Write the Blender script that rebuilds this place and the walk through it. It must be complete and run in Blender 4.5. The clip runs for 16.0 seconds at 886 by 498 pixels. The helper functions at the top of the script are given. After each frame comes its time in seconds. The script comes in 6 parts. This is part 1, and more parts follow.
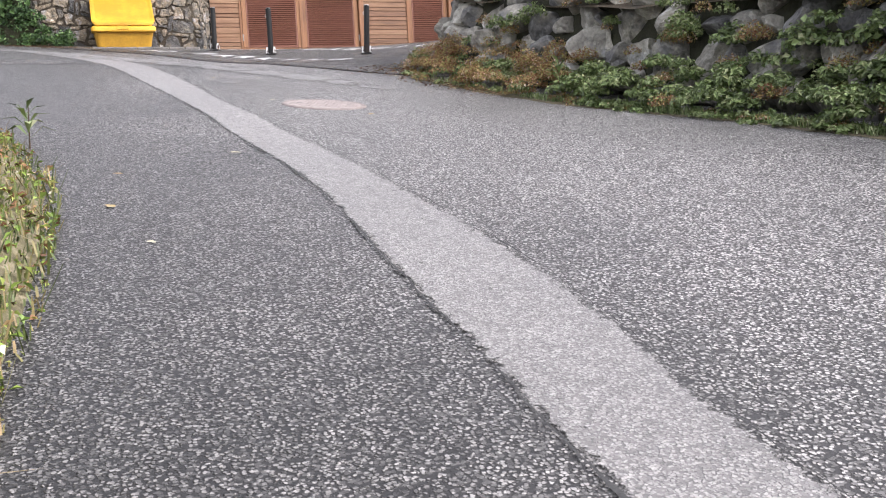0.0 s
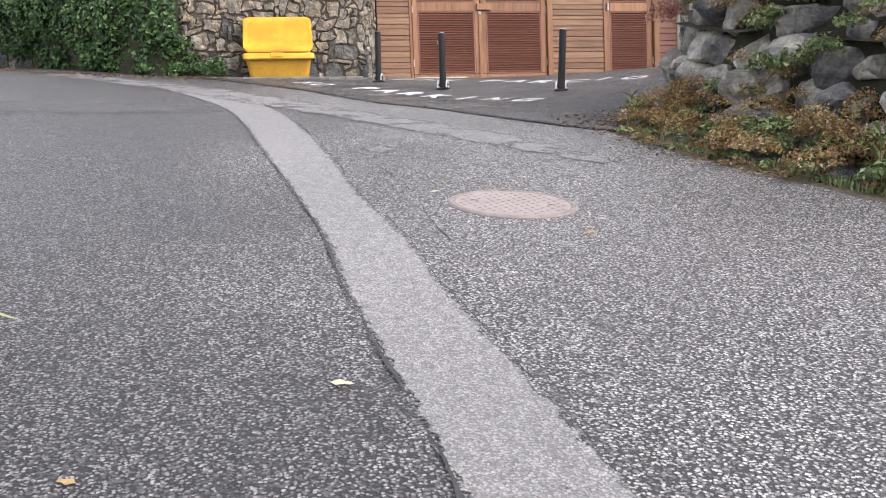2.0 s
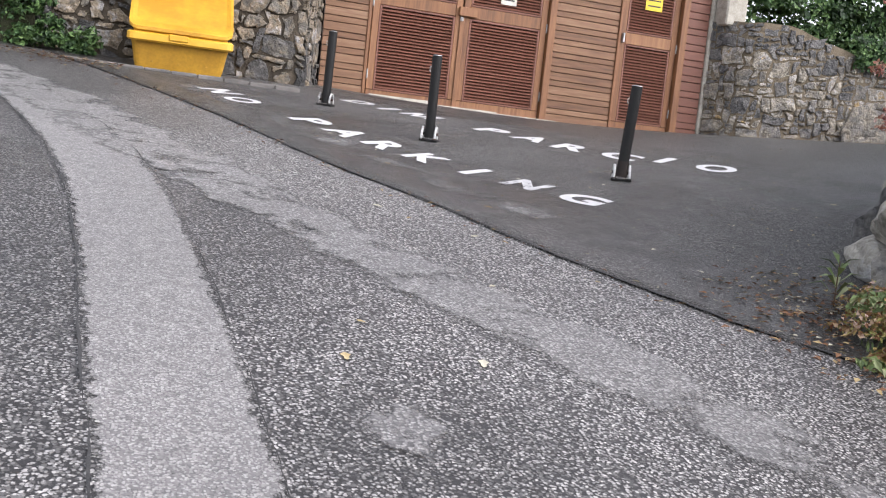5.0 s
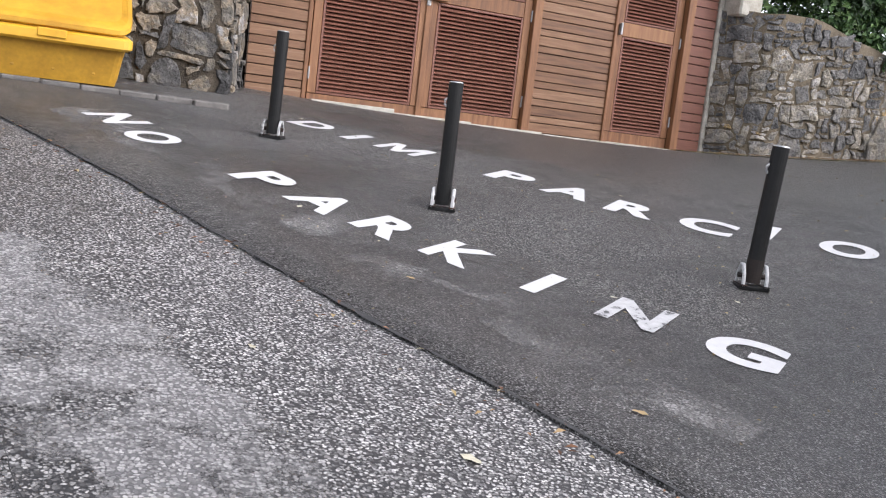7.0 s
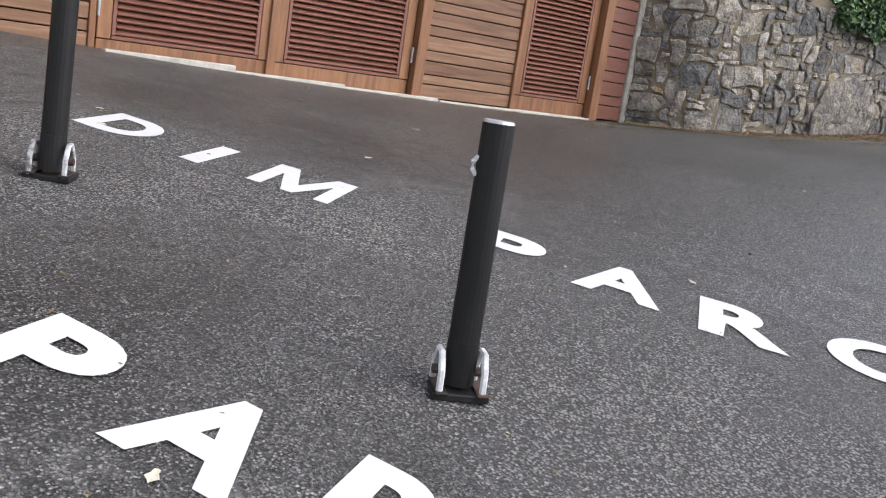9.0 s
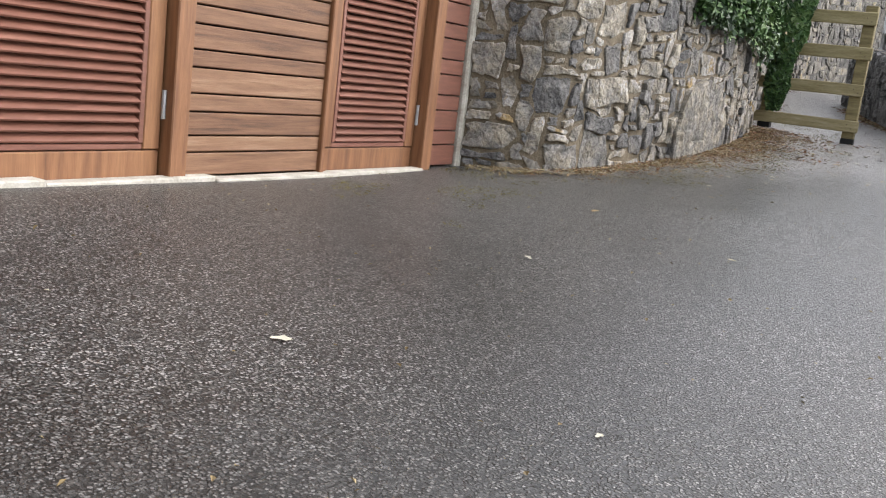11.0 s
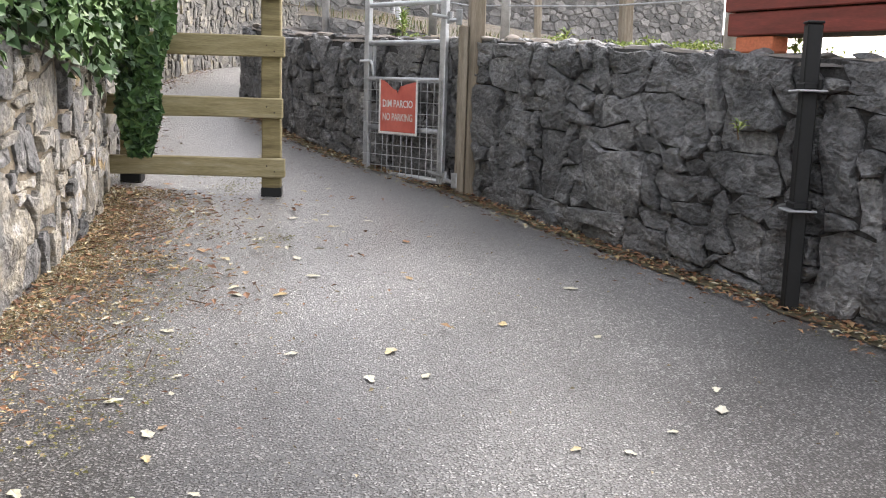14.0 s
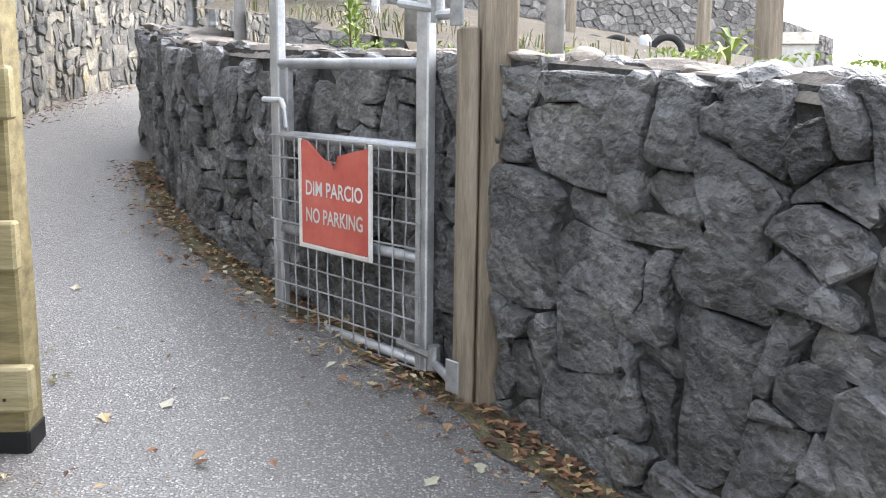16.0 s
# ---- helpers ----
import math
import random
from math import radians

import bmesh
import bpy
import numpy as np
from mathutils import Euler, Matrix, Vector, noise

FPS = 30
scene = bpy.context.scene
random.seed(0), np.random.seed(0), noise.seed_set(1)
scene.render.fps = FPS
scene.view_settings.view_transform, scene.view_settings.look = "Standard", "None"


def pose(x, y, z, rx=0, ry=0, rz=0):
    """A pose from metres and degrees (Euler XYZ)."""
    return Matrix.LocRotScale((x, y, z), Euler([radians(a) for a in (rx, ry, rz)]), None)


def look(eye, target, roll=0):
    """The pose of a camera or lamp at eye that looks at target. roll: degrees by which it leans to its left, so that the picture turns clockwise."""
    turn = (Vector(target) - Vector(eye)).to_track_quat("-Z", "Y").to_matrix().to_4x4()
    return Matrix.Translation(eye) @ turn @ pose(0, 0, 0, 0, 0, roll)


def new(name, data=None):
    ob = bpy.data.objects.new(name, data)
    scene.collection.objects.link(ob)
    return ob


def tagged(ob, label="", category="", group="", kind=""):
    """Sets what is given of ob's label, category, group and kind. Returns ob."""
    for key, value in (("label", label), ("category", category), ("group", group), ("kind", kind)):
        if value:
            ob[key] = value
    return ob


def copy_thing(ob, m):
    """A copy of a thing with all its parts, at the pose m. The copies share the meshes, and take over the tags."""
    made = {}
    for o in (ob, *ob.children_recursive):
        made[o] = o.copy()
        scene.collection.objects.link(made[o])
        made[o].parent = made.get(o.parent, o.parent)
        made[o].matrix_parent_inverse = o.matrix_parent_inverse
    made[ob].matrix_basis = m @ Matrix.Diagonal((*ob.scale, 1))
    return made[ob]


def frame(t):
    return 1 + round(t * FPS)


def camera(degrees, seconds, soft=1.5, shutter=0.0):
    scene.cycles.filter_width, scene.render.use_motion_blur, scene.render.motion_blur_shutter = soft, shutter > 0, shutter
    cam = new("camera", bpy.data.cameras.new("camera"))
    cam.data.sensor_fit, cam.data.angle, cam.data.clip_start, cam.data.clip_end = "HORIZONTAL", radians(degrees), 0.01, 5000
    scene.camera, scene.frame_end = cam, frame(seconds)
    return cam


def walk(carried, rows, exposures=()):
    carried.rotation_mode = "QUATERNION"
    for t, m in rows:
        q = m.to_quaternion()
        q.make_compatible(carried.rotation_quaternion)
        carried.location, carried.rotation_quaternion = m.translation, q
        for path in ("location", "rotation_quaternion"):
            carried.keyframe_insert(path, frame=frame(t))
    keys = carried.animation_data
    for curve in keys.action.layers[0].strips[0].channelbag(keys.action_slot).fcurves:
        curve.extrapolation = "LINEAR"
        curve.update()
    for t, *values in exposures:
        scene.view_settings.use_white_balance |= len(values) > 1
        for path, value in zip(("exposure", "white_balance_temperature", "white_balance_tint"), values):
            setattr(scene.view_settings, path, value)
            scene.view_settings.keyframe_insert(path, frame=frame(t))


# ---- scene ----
cam = camera(50.7, 16.0, 1.1)
PATH = [
    (0, (-0.506, 1.019, 0.708), (0.244, 2.864, 0.527), -3.2),
    (0.5, (-0.282, 1.58, 0.86), (0.377, 3.461, 0.693), -2.5),
    (1, (-0.066, 2.263, 1.031), (0.497, 4.176, 0.884), -3.4),
    (1.5, (0.078, 2.886, 1.173), (0.557, 4.823, 1.042), -3.3),
    (2, (0.15, 3.582, 1.34), (0.555, 5.535, 1.191), -2.1),
    (2.5, (0.226, 4.186, 1.489), (0.58, 6.148, 1.334), -0.8),
    (3, (0.281, 4.851, 1.642), (0.705, 6.8, 1.487), 0.3),
    (3.5, (0.309, 5.472, 1.783), (0.795, 7.404, 1.608), 1.5),
    (4, (0.319, 6.151, 1.935), (0.843, 8.071, 1.74), 3.5),
    (4.5, (0.338, 6.781, 2.074), (0.93, 8.682, 1.884), 4.9),
    (5, (0.31, 7.469, 2.211), (0.955, 9.354, 2.033), 6.1),
    (5.2, (0.315, 7.726, 2.256), (0.966, 9.609, 2.075), 6.2),
    (7.5, (0.475, 10.704, 2.891), (1.451, 12.427, 2.611), 7.0),
    (8, (0.622, 11.412, 2.997), (1.714, 13.055, 2.669), 7.6),
    (8.5, (0.807, 12.054, 3.076), (1.978, 13.634, 2.715), 8.4),
    (10.8, (2.233, 15.241, 3.365), (3.901, 16.278, 2.99), 7.1),
    (11, (2.419, 15.416, 3.411), (4.13, 16.385, 3.045), 6.8),
    (11.5, (2.956, 15.779, 3.528), (4.751, 16.591, 3.188), 6.4),
    (12, (3.629, 16.043, 3.603), (5.525, 16.596, 3.292), 5.6),
    (12.5, (4.299, 16.172, 3.676), (6.252, 16.48, 3.368), 3.8),
    (13, (5.048, 16.197, 3.737), (7.022, 16.283, 3.428), 2.6),
    (13.5, (5.751, 16.184, 3.799), (7.724, 16.115, 3.479), 2.0),
    (14, (6.537, 16.122, 3.854), (8.499, 15.942, 3.509), 1.8),
    (14.5, (7.291, 16.051, 3.914), (9.239, 15.803, 3.538), 1.2),
    (15, (8.112, 15.937, 3.963), (10.055, 15.649, 3.585), 1.0),
    (15.5, (8.869, 15.866, 4.028), (10.813, 15.581, 3.654), 1.0),
    (16, (9.709, 15.769, 4.079), (11.67, 15.62, 3.714), 0.7),
]
walk(cam, [(t, look(eye, target, roll)) for t, eye, target, roll in PATH], [(0.0, 1.74, 6550, 16), (2.5, 1.52, 6500, 15), (5.0, 1.38, 6450, 15), (8.5, 1.25, 6350, 14), (11.0, 1.6, 6600, 11), (12.5, 1.65, 6750, 12), (14.5, 2.3, 6750, 13), (16.0, 2.58, 6400, 11)])

# ---- light ----
world = bpy.data.worlds.new("overcast_sky")
scene.world = world
world.use_nodes = True
wn = world.node_tree
bg = wn.nodes["Background"]
sky = wn.nodes.new("ShaderNodeTexSky")
sky.sky_type = "NISHITA"
sky.sun_disc = False
sky.sun_elevation, sky.sun_rotation = radians(42), radians(135)
sky.air_density, sky.dust_density, sky.ozone_density = 1.0, 2.0, 1.5
soft = wn.nodes.new("ShaderNodeHueSaturation")
soft.inputs["Saturation"].default_value = 0.3
wn.links.new(sky.outputs[0], soft.inputs["Color"])
wn.links.new(soft.outputs[0], bg.inputs["Color"])
bg.inputs["Strength"].default_value = 0.15
sun = new("sun", bpy.data.lights.new("sun", "SUN"))
sun.data.energy, sun.data.angle, sun.data.color = 0.8, radians(60), (1.0, 0.98, 0.96)
sun.matrix_world = look((16, -16, 20), (0, 0, 0))

# ---- lie of the land ----
LAND_X, LAND_Y, LAND_STEP = -12, -8, 4
LAND = [[-1.88, -1.64, -1.4, -1.42, -1.35, -1.14, -0.87, -0.57, -0.27, 0.05], [-1.14, -1.13, -1.07, -0.9, -0.67, -0.42, -0.14, 0.15, 0.45, 0.77], [-0.33, -0.4, -0.46, -0.47, -0.08, 0.26, 0.57, 0.87, 1.17, 1.48], [0.54, 0.46, 0.38, 0.41, 0.59, 0.95, 1.29, 1.59, 1.88, 2.18], [1.39, 1.34, 1.27, 1.24, 1.2, 1.75, 2.06, 2.3, 2.56, 2.85], [2.2, 2.18, 2.12, 2.01, 2.08, 2.71, 2.87, 2.96, 3.19, 3.47], [3.12, 2.96, 2.82, 2.67, 2.69, 2.94, 3.22, 3.48, 3.74, 4.02], [3.59, 3.42, 3.38, 3.34, 3.05, 2.9, 3.34, 3.78, 4.13, 4.47], [3.8, 3.72, 3.78, 3.76, 3.59, 3.39, 3.45, 3.84, 4.36, 4.85]]


def spline(f):
    return ((-f + 2 * f * f - f ** 3) / 2, (2 - 5 * f * f + 3 * f ** 3) / 2, (f + 4 * f * f - 3 * f ** 3) / 2, (-f * f + f ** 3) / 2)


def gz(x, y):
    """Height of the paved surface at a place."""
    u = min(max((x - LAND_X) / LAND_STEP, 0), len(LAND[0]) - 1.001)
    v = min(max((y - LAND_Y) / LAND_STEP, 0), len(LAND) - 1.001)
    i, j = int(u), int(v)
    wx, wy = spline(u - i), spline(v - j)
    total = 0.0
    for b in range(4):
        row = LAND[min(max(j - 1 + b, 0), len(LAND) - 1)]
        total += wy[b] * sum(wx[a] * row[min(max(i - 1 + a, 0), len(row) - 1)] for a in range(4))
    # the forecourt sags a little along its joint with the road
    total -= 0.07 * math.exp(-((x - 2.2) / 1.5) ** 2 - ((y - 13.3) / 1.3) ** 2)
    # and the path dips round the fence post
    return total - 0.045 * math.exp(-((x - 11.85) / 0.6) ** 2 - ((y - 16.62) / 0.45) ** 2)


# ---- materials ----
def shade(name, stops, scale=6.0, stretch=(1, 1, 1), rough=0.8, bump=0.3, relief=0.01, vary=0.25, island=False, blotch=0.35, metal=0.0, fine=None, spec=0.5, crag=0.0):
    """A material whose colour runs over stops with a fine grain, larger blotches and a change from piece to piece."""
    m = bpy.data.materials.new(name)
    m.use_nodes = True
    nt = m.node_tree
    b = nt.nodes["Principled BSDF"]
    N, L = nt.nodes.new, nt.links.new
    geo = N("ShaderNodeNewGeometry")
    mp = N("ShaderNodeMapping")
    mp.inputs["Scale"].default_value = stretch
    L(geo.outputs["Position"], mp.inputs["Vector"])
    n1 = N("ShaderNodeTexNoise")
    n1.inputs["Scale"].default_value, n1.inputs["Detail"].default_value, n1.inputs["Roughness"].default_value = scale, 8, 0.65
    n2 = N("ShaderNodeTexNoise")
    n2.inputs["Scale"].default_value, n2.inputs["Detail"].default_value = fine or scale * 9, 4
    for n in (n1, n2):
        L(mp.outputs[0], n.inputs["Vector"])
    if island:
        piece = geo.outputs["Random Per Island"]
    else:
        info = N("ShaderNodeObjectInfo")
        piece = info.outputs["Random"]
    shift = N("ShaderNodeMath")
    shift.operation = "MULTIPLY_ADD"
    shift.inputs[1].default_value, shift.inputs[2].default_value = vary * 2, -vary
    L(piece, shift.inputs[0])
    spread = N("ShaderNodeMath")
    spread.operation = "MULTIPLY_ADD"
    spread.inputs[1].default_value, spread.inputs[2].default_value = 1.6, -0.3
    L(n1.outputs[0], spread.inputs[0])
    add = N("ShaderNodeMath")
    L(spread.outputs[0], add.inputs[0])
    L(shift.outputs[0], add.inputs[1])
    ramp = N("ShaderNodeValToRGB")
    el = ramp.color_ramp.elements
    while len(el) < len(stops):
        el.new(0.5)
    for e, (p, c) in zip(el, stops):
        e.position, e.color = p, (*c, 1)
    L(add.outputs[0], ramp.inputs[0])
    hsv = N("ShaderNodeHueSaturation")
    val = N("ShaderNodeMath")
    val.operation = "MULTIPLY_ADD"
    val.inputs[1].default_value, val.inputs[2].default_value = blotch * 2, 1 - blotch
    L(n2.outputs[0], val.inputs[0])
    L(val.outputs[0], hsv.inputs["Value"])
    L(ramp.outputs[0], hsv.inputs["Color"])
    L(hsv.outputs[0], b.inputs["Base Color"])
    rr = N("ShaderNodeMath")
    rr.operation = "MULTIPLY_ADD"
    rr.inputs[1].default_value, rr.inputs[2].default_value = 0.3, rough - 0.15
    L(n1.outputs[0], rr.inputs[0])
    L(rr.outputs[0], b.inputs["Roughness"])
    b.inputs["Metallic"].default_value = metal
    b.inputs["Specular IOR Level"].default_value = spec
    if bump:
        mix = N("ShaderNodeMath")
        mix.operation = "MULTIPLY_ADD"
        mix.inputs[1].default_value = 0.4
        L(n2.outputs[0], mix.inputs[0])
        L(n1.outputs[0], mix.inputs[2])
        height = mix.outputs[0]
        value = val.outputs[0]
        if crag:
            bend = N("ShaderNodeVectorMath")
            bend.operation = "MULTIPLY_ADD"
            bend.inputs[1].default_value = (0.12, 0.12, 0.12)
            L(n1.outputs["Color"], bend.inputs[0])
            L(mp.outputs[0], bend.inputs[2])
            for size, amount in ((crag, 0.8), (crag * 2.7, 0.35)):
                vor = N("ShaderNodeTexVoronoi")
                vor.inputs["Scale"].default_value = size
                L(bend.outputs[0], vor.inputs["Vector"])
                cut = N("ShaderNodeMath")
                cut.operation = "MULTIPLY_ADD"
                cut.inputs[1].default_value = amount
                sep = N("ShaderNodeSeparateColor")
                L(vor.outputs["Color"], sep.inputs[0])
                slope = N("ShaderNodeMath")
                slope.operation = "MULTIPLY_ADD"
                slope.inputs[1].default_value = -0.9
                L(vor.outputs["Distance"], slope.inputs[0])
                L(sep.outputs[0], slope.inputs[2])
                L(slope.outputs[0], cut.inputs[0])
                L(height, cut.inputs[2])
                height = cut.outputs[0]
                tint = N("ShaderNodeMath")
                tint.operation = "MULTIPLY_ADD"
                tint.inputs[1].default_value, tint.inputs[2].default_value = 0.75 * amount, 1 - 0.38 * amount
                L(sep.outputs[1], tint.inputs[0])
                both = N("ShaderNodeMath")
                both.operation = "MULTIPLY"
                L(tint.outputs[0], both.inputs[0])
                L(value, both.inputs[1])
                value = both.outputs[0]
        L(value, hsv.inputs["Value"])
        bp = N("ShaderNodeBump")
        bp.inputs["Strength"].default_value, bp.inputs["Distance"].default_value = bump, relief
        L(height, bp.inputs["Height"])
        L(bp.outputs[0], b.inputs["Normal"])
    return m


def tarmac(name, chips, binder, scale, rough, wear=0.5, spots=0.0, relief=0.004, cover=0.5, skylit=None, holes=None):
    """Stone chippings in dark binder, with worn and dirty areas."""
    m = bpy.data.materials.new(name)
    m.use_nodes = True
    nt = m.node_tree
    b = nt.nodes["Principled BSDF"]
    N, L = nt.nodes.new, nt.links.new
    geo = N("ShaderNodeNewGeometry")
    warp = N("ShaderNodeTexNoise")
    warp.inputs["Scale"].default_value, warp.inputs["Detail"].default_value = scale * 0.9, 2
    L(geo.outputs["Position"], warp.inputs["Vector"])
    off = N("ShaderNodeVectorMath")
    off.operation = "MULTIPLY_ADD"
    off.inputs[1].default_value = (1.1 / scale,) * 3
    L(warp.outputs["Color"], off.inputs[0])
    L(geo.outputs["Position"], off.inputs[2])
    vor = N("ShaderNodeTexVoronoi")
    vor.inputs["Scale"].default_value = scale
    L(off.outputs[0], vor.inputs["Vector"])
    sep = N("ShaderNodeSeparateColor")
    L(vor.outputs["Color"], sep.inputs[0])
    big = N("ShaderNodeTexNoise")
    big.inputs["Scale"].default_value, big.inputs["Detail"].default_value, big.inputs["Roughness"].default_value = 0.7, 6, 0.6
    L(geo.outputs["Position"], big.inputs["Vector"])
    mid = N("ShaderNodeTexNoise")
    mid.inputs["Scale"].default_value, mid.inputs["Detail"].default_value = scale * 0.16, 4
    L(geo.outputs["Position"], mid.inputs["Vector"])
    # chip brightness
    tone = N("ShaderNodeMath")
    tone.operation = "MULTIPLY_ADD"
    tone.inputs[1].default_value = 0.85
    L(sep.outputs[0], tone.inputs[0])
    half = N("ShaderNodeMath")
    half.operation = "MULTIPLY_ADD"
    half.inputs[1].default_value, half.inputs[2].default_value = wear * 1.6, 0.1 - wear * 0.8
    L(big.outputs[0], half.inputs[0])
    L(half.outputs[0], tone.inputs[2])
    ramp = N("ShaderNodeValToRGB")
    el = ramp.color_ramp.elements
    while len(el) < len(chips):
        el.new(0.5)
    for e, (p, c) in zip(el, chips):
        e.position, e.color = p, (*c, 1)
    L(tone.outputs[0], ramp.inputs[0])
    # chips against binder
    gap = N("ShaderNodeMapRange")
    gap.interpolation_type = "SMOOTHSTEP"
    L(vor.outputs["Distance"], gap.inputs["Value"])
    gap.inputs["From Min"].default_value, gap.inputs["From Max"].default_value = cover, cover + 0.28
    sunk = N("ShaderNodeMath")
    sunk.operation = "GREATER_THAN"
    sunk.inputs[1].default_value = 0.72
    L(sep.outputs[1], sunk.inputs[0])
    low = N("ShaderNodeMath")
    low.operation = "MAXIMUM"
    soft_sunk = N("ShaderNodeMath")
    soft_sunk.operation = "MULTIPLY"
    soft_sunk.inputs[1].default_value = 0.75
    L(sunk.outputs[0], soft_sunk.inputs[0])
    L(gap.outputs[0], low.inputs[0])
    L(soft_sunk.outputs[0], low.inputs[1])
    mix = N("ShaderNodeMix")
    mix.data_type = "RGBA"
    L(low.outputs[0], mix.inputs[0])
    L(ramp.outputs[0], mix.inputs[6])
    mix.inputs[7].default_value = (*binder, 1)
    hsv = N("ShaderNodeHueSaturation")
    val = N("ShaderNodeMath")
    val.operation = "MULTIPLY_ADD"
    val.inputs[1].default_value, val.inputs[2].default_value = 0.7, 0.65
    L(mid.outputs[0], val.inputs[0])
    value = val.outputs[0]
    if skylit:
        # paler towards +x: the sky's sheen on the asphalt, put into its colour
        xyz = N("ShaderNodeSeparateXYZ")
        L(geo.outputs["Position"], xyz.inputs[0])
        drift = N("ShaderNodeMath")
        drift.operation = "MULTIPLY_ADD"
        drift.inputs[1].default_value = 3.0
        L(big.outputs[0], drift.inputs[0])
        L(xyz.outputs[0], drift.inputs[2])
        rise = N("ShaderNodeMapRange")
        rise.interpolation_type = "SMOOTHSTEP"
        rise.inputs["From Min"].default_value, rise.inputs["From Max"].default_value = skylit[0], skylit[1]
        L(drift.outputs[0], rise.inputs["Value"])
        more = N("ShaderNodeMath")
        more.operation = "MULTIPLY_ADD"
        more.inputs[1].default_value, more.inputs[2].default_value = skylit[2] - 1, 1.0
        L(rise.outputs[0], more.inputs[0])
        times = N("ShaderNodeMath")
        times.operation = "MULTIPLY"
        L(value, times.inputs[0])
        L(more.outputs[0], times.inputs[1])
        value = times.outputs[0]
    L(value, hsv.inputs["Value"])
    L(mix.outputs[2], hsv.inputs["Color"])
    if skylit and len(skylit) > 3:
        # a flat pale grey evens out the chippings within that painted sheen
        evened = N("ShaderNodeMath")
        evened.operation = "MULTIPLY"
        evened.inputs[1].default_value = skylit[3]
        L(rise.outputs[0], evened.inputs[0])
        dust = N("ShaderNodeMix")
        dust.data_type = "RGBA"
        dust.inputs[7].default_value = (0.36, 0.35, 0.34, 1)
        L(evened.outputs[0], dust.inputs[0])
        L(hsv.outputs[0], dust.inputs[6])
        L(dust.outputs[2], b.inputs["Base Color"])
    else:
        L(hsv.outputs[0], b.inputs["Base Color"])
    if holes:
        # the thin layer is worn through to what lies below
        thin = N("ShaderNodeTexNoise")
        thin.inputs["Scale"].default_value, thin.inputs["Detail"].default_value, thin.inputs["Roughness"].default_value = holes[0], 8, 0.72
        L(geo.outputs["Position"], thin.inputs["Vector"])
        left = N("ShaderNodeMapRange")
        left.inputs["From Min"].default_value, left.inputs["From Max"].default_value = holes[1], holes[1] + holes[2]
        left.inputs["To Max"].default_value = holes[3]
        # and frays towards its edges
        rim = N("ShaderNodeAttribute")
        rim.attribute_name = "rim"
        fray = N("ShaderNodeMapRange")
        fray.inputs["From Max"].default_value, fray.inputs["To Min"].default_value, fray.inputs["To Max"].default_value = holes[4], -0.3, 0.0
        L(rim.outputs["Fac"], fray.inputs["Value"])
        worn_thin = N("ShaderNodeMath")
        L(thin.outputs[0], worn_thin.inputs[0])
        L(fray.outputs[0], worn_thin.inputs[1])
        L(worn_thin.outputs[0], left.inputs["Value"])
        L(left.outputs[0], b.inputs["Alpha"])
    rr = N("ShaderNodeMath")
    rr.operation = "MULTIPLY_ADD"
    rr.inputs[1].default_value, rr.inputs[2].default_value = 0.35, rough - 0.17
    L(big.outputs[0], rr.inputs[0])
    L(rr.outputs[0], b.inputs["Roughness"])
    hgt = N("ShaderNodeMath")
    hgt.operation = "SUBTRACT"
    hgt.inputs[0].default_value = 1.0
    L(low.outputs[0], hgt.inputs[1])
    lift = N("ShaderNodeMath")
    lift.operation = "MULTIPLY_ADD"
    lift.inputs[1].default_value = 0.5
    L(sep.outputs[2], lift.inputs[0])
    L(hgt.outputs[0], lift.inputs[2])
    bp = N("ShaderNodeBump")
    bp.inputs["Strength"].default_value, bp.inputs["Distance"].default_value = 0.8, relief
    L(lift.outputs[0], bp.inputs["Height"])
    L(bp.outputs[0], b.inputs["Normal"])
    return m


def grey(v, warm=0.0):
    return (v * (1 + warm), v, v * (1 - warm))


# more sky light on the road's right side, painted into its chippings
ROAD = tarmac("road_asphalt", [(0.0, grey(0.07, 0.03)), (0.45, grey(0.18, 0.03)), (1.0, grey(0.31, 0.03))], (0.019, 0.018, 0.018), 96, 0.52, 0.4, relief=0.013, cover=0.36, skylit=(1.0, 3.3, 2.0))
# the footpath's sky sheen is painted into this asphalt's colour
YARD = tarmac("forecourt_asphalt", [(0.0, grey(0.042, 0.04)), (0.45, grey(0.12, 0.04)), (0.75, grey(0.21, 0.04)), (1.0, grey(0.38, 0.03))], (0.020, 0.0185, 0.0165), 140, 0.36, 0.55, relief=0.010, cover=0.35, skylit=(9.0, 13.2, 2.4, 0.45))
DUST = tarmac("dried_dust_stain", [(0.0, grey(0.2, 0.03)), (0.5, grey(0.3, 0.03)), (1.0, grey(0.5, 0.03))], (0.12, 0.115, 0.11), 108, 0.7, 0.4, relief=0.008, cover=0.42, holes=(2.1, 0.47, 0.16, 0.85, 0.8))
FILM = tarmac("dust_film", [(0.0, grey(0.16, 0.03)), (0.5, grey(0.26, 0.03)), (1.0, grey(0.45, 0.03))], (0.05, 0.048, 0.046), 118, 0.7, 0.4, relief=0.008, cover=0.38, holes=(0.9, 0.28, 0.25, 0.6, 0.7))
BAND = tarmac("worn_band_asphalt", [(0.0, grey(0.19, 0.02)), (0.5, grey(0.3, 0.025)), (1.0, grey(0.45, 0.03))], (0.12, 0.116, 0.116), 100, 0.55, 0.5, relief=0.005, cover=0.42, holes=(3.2, 0.36, 0.12, 0.9, 0.5))
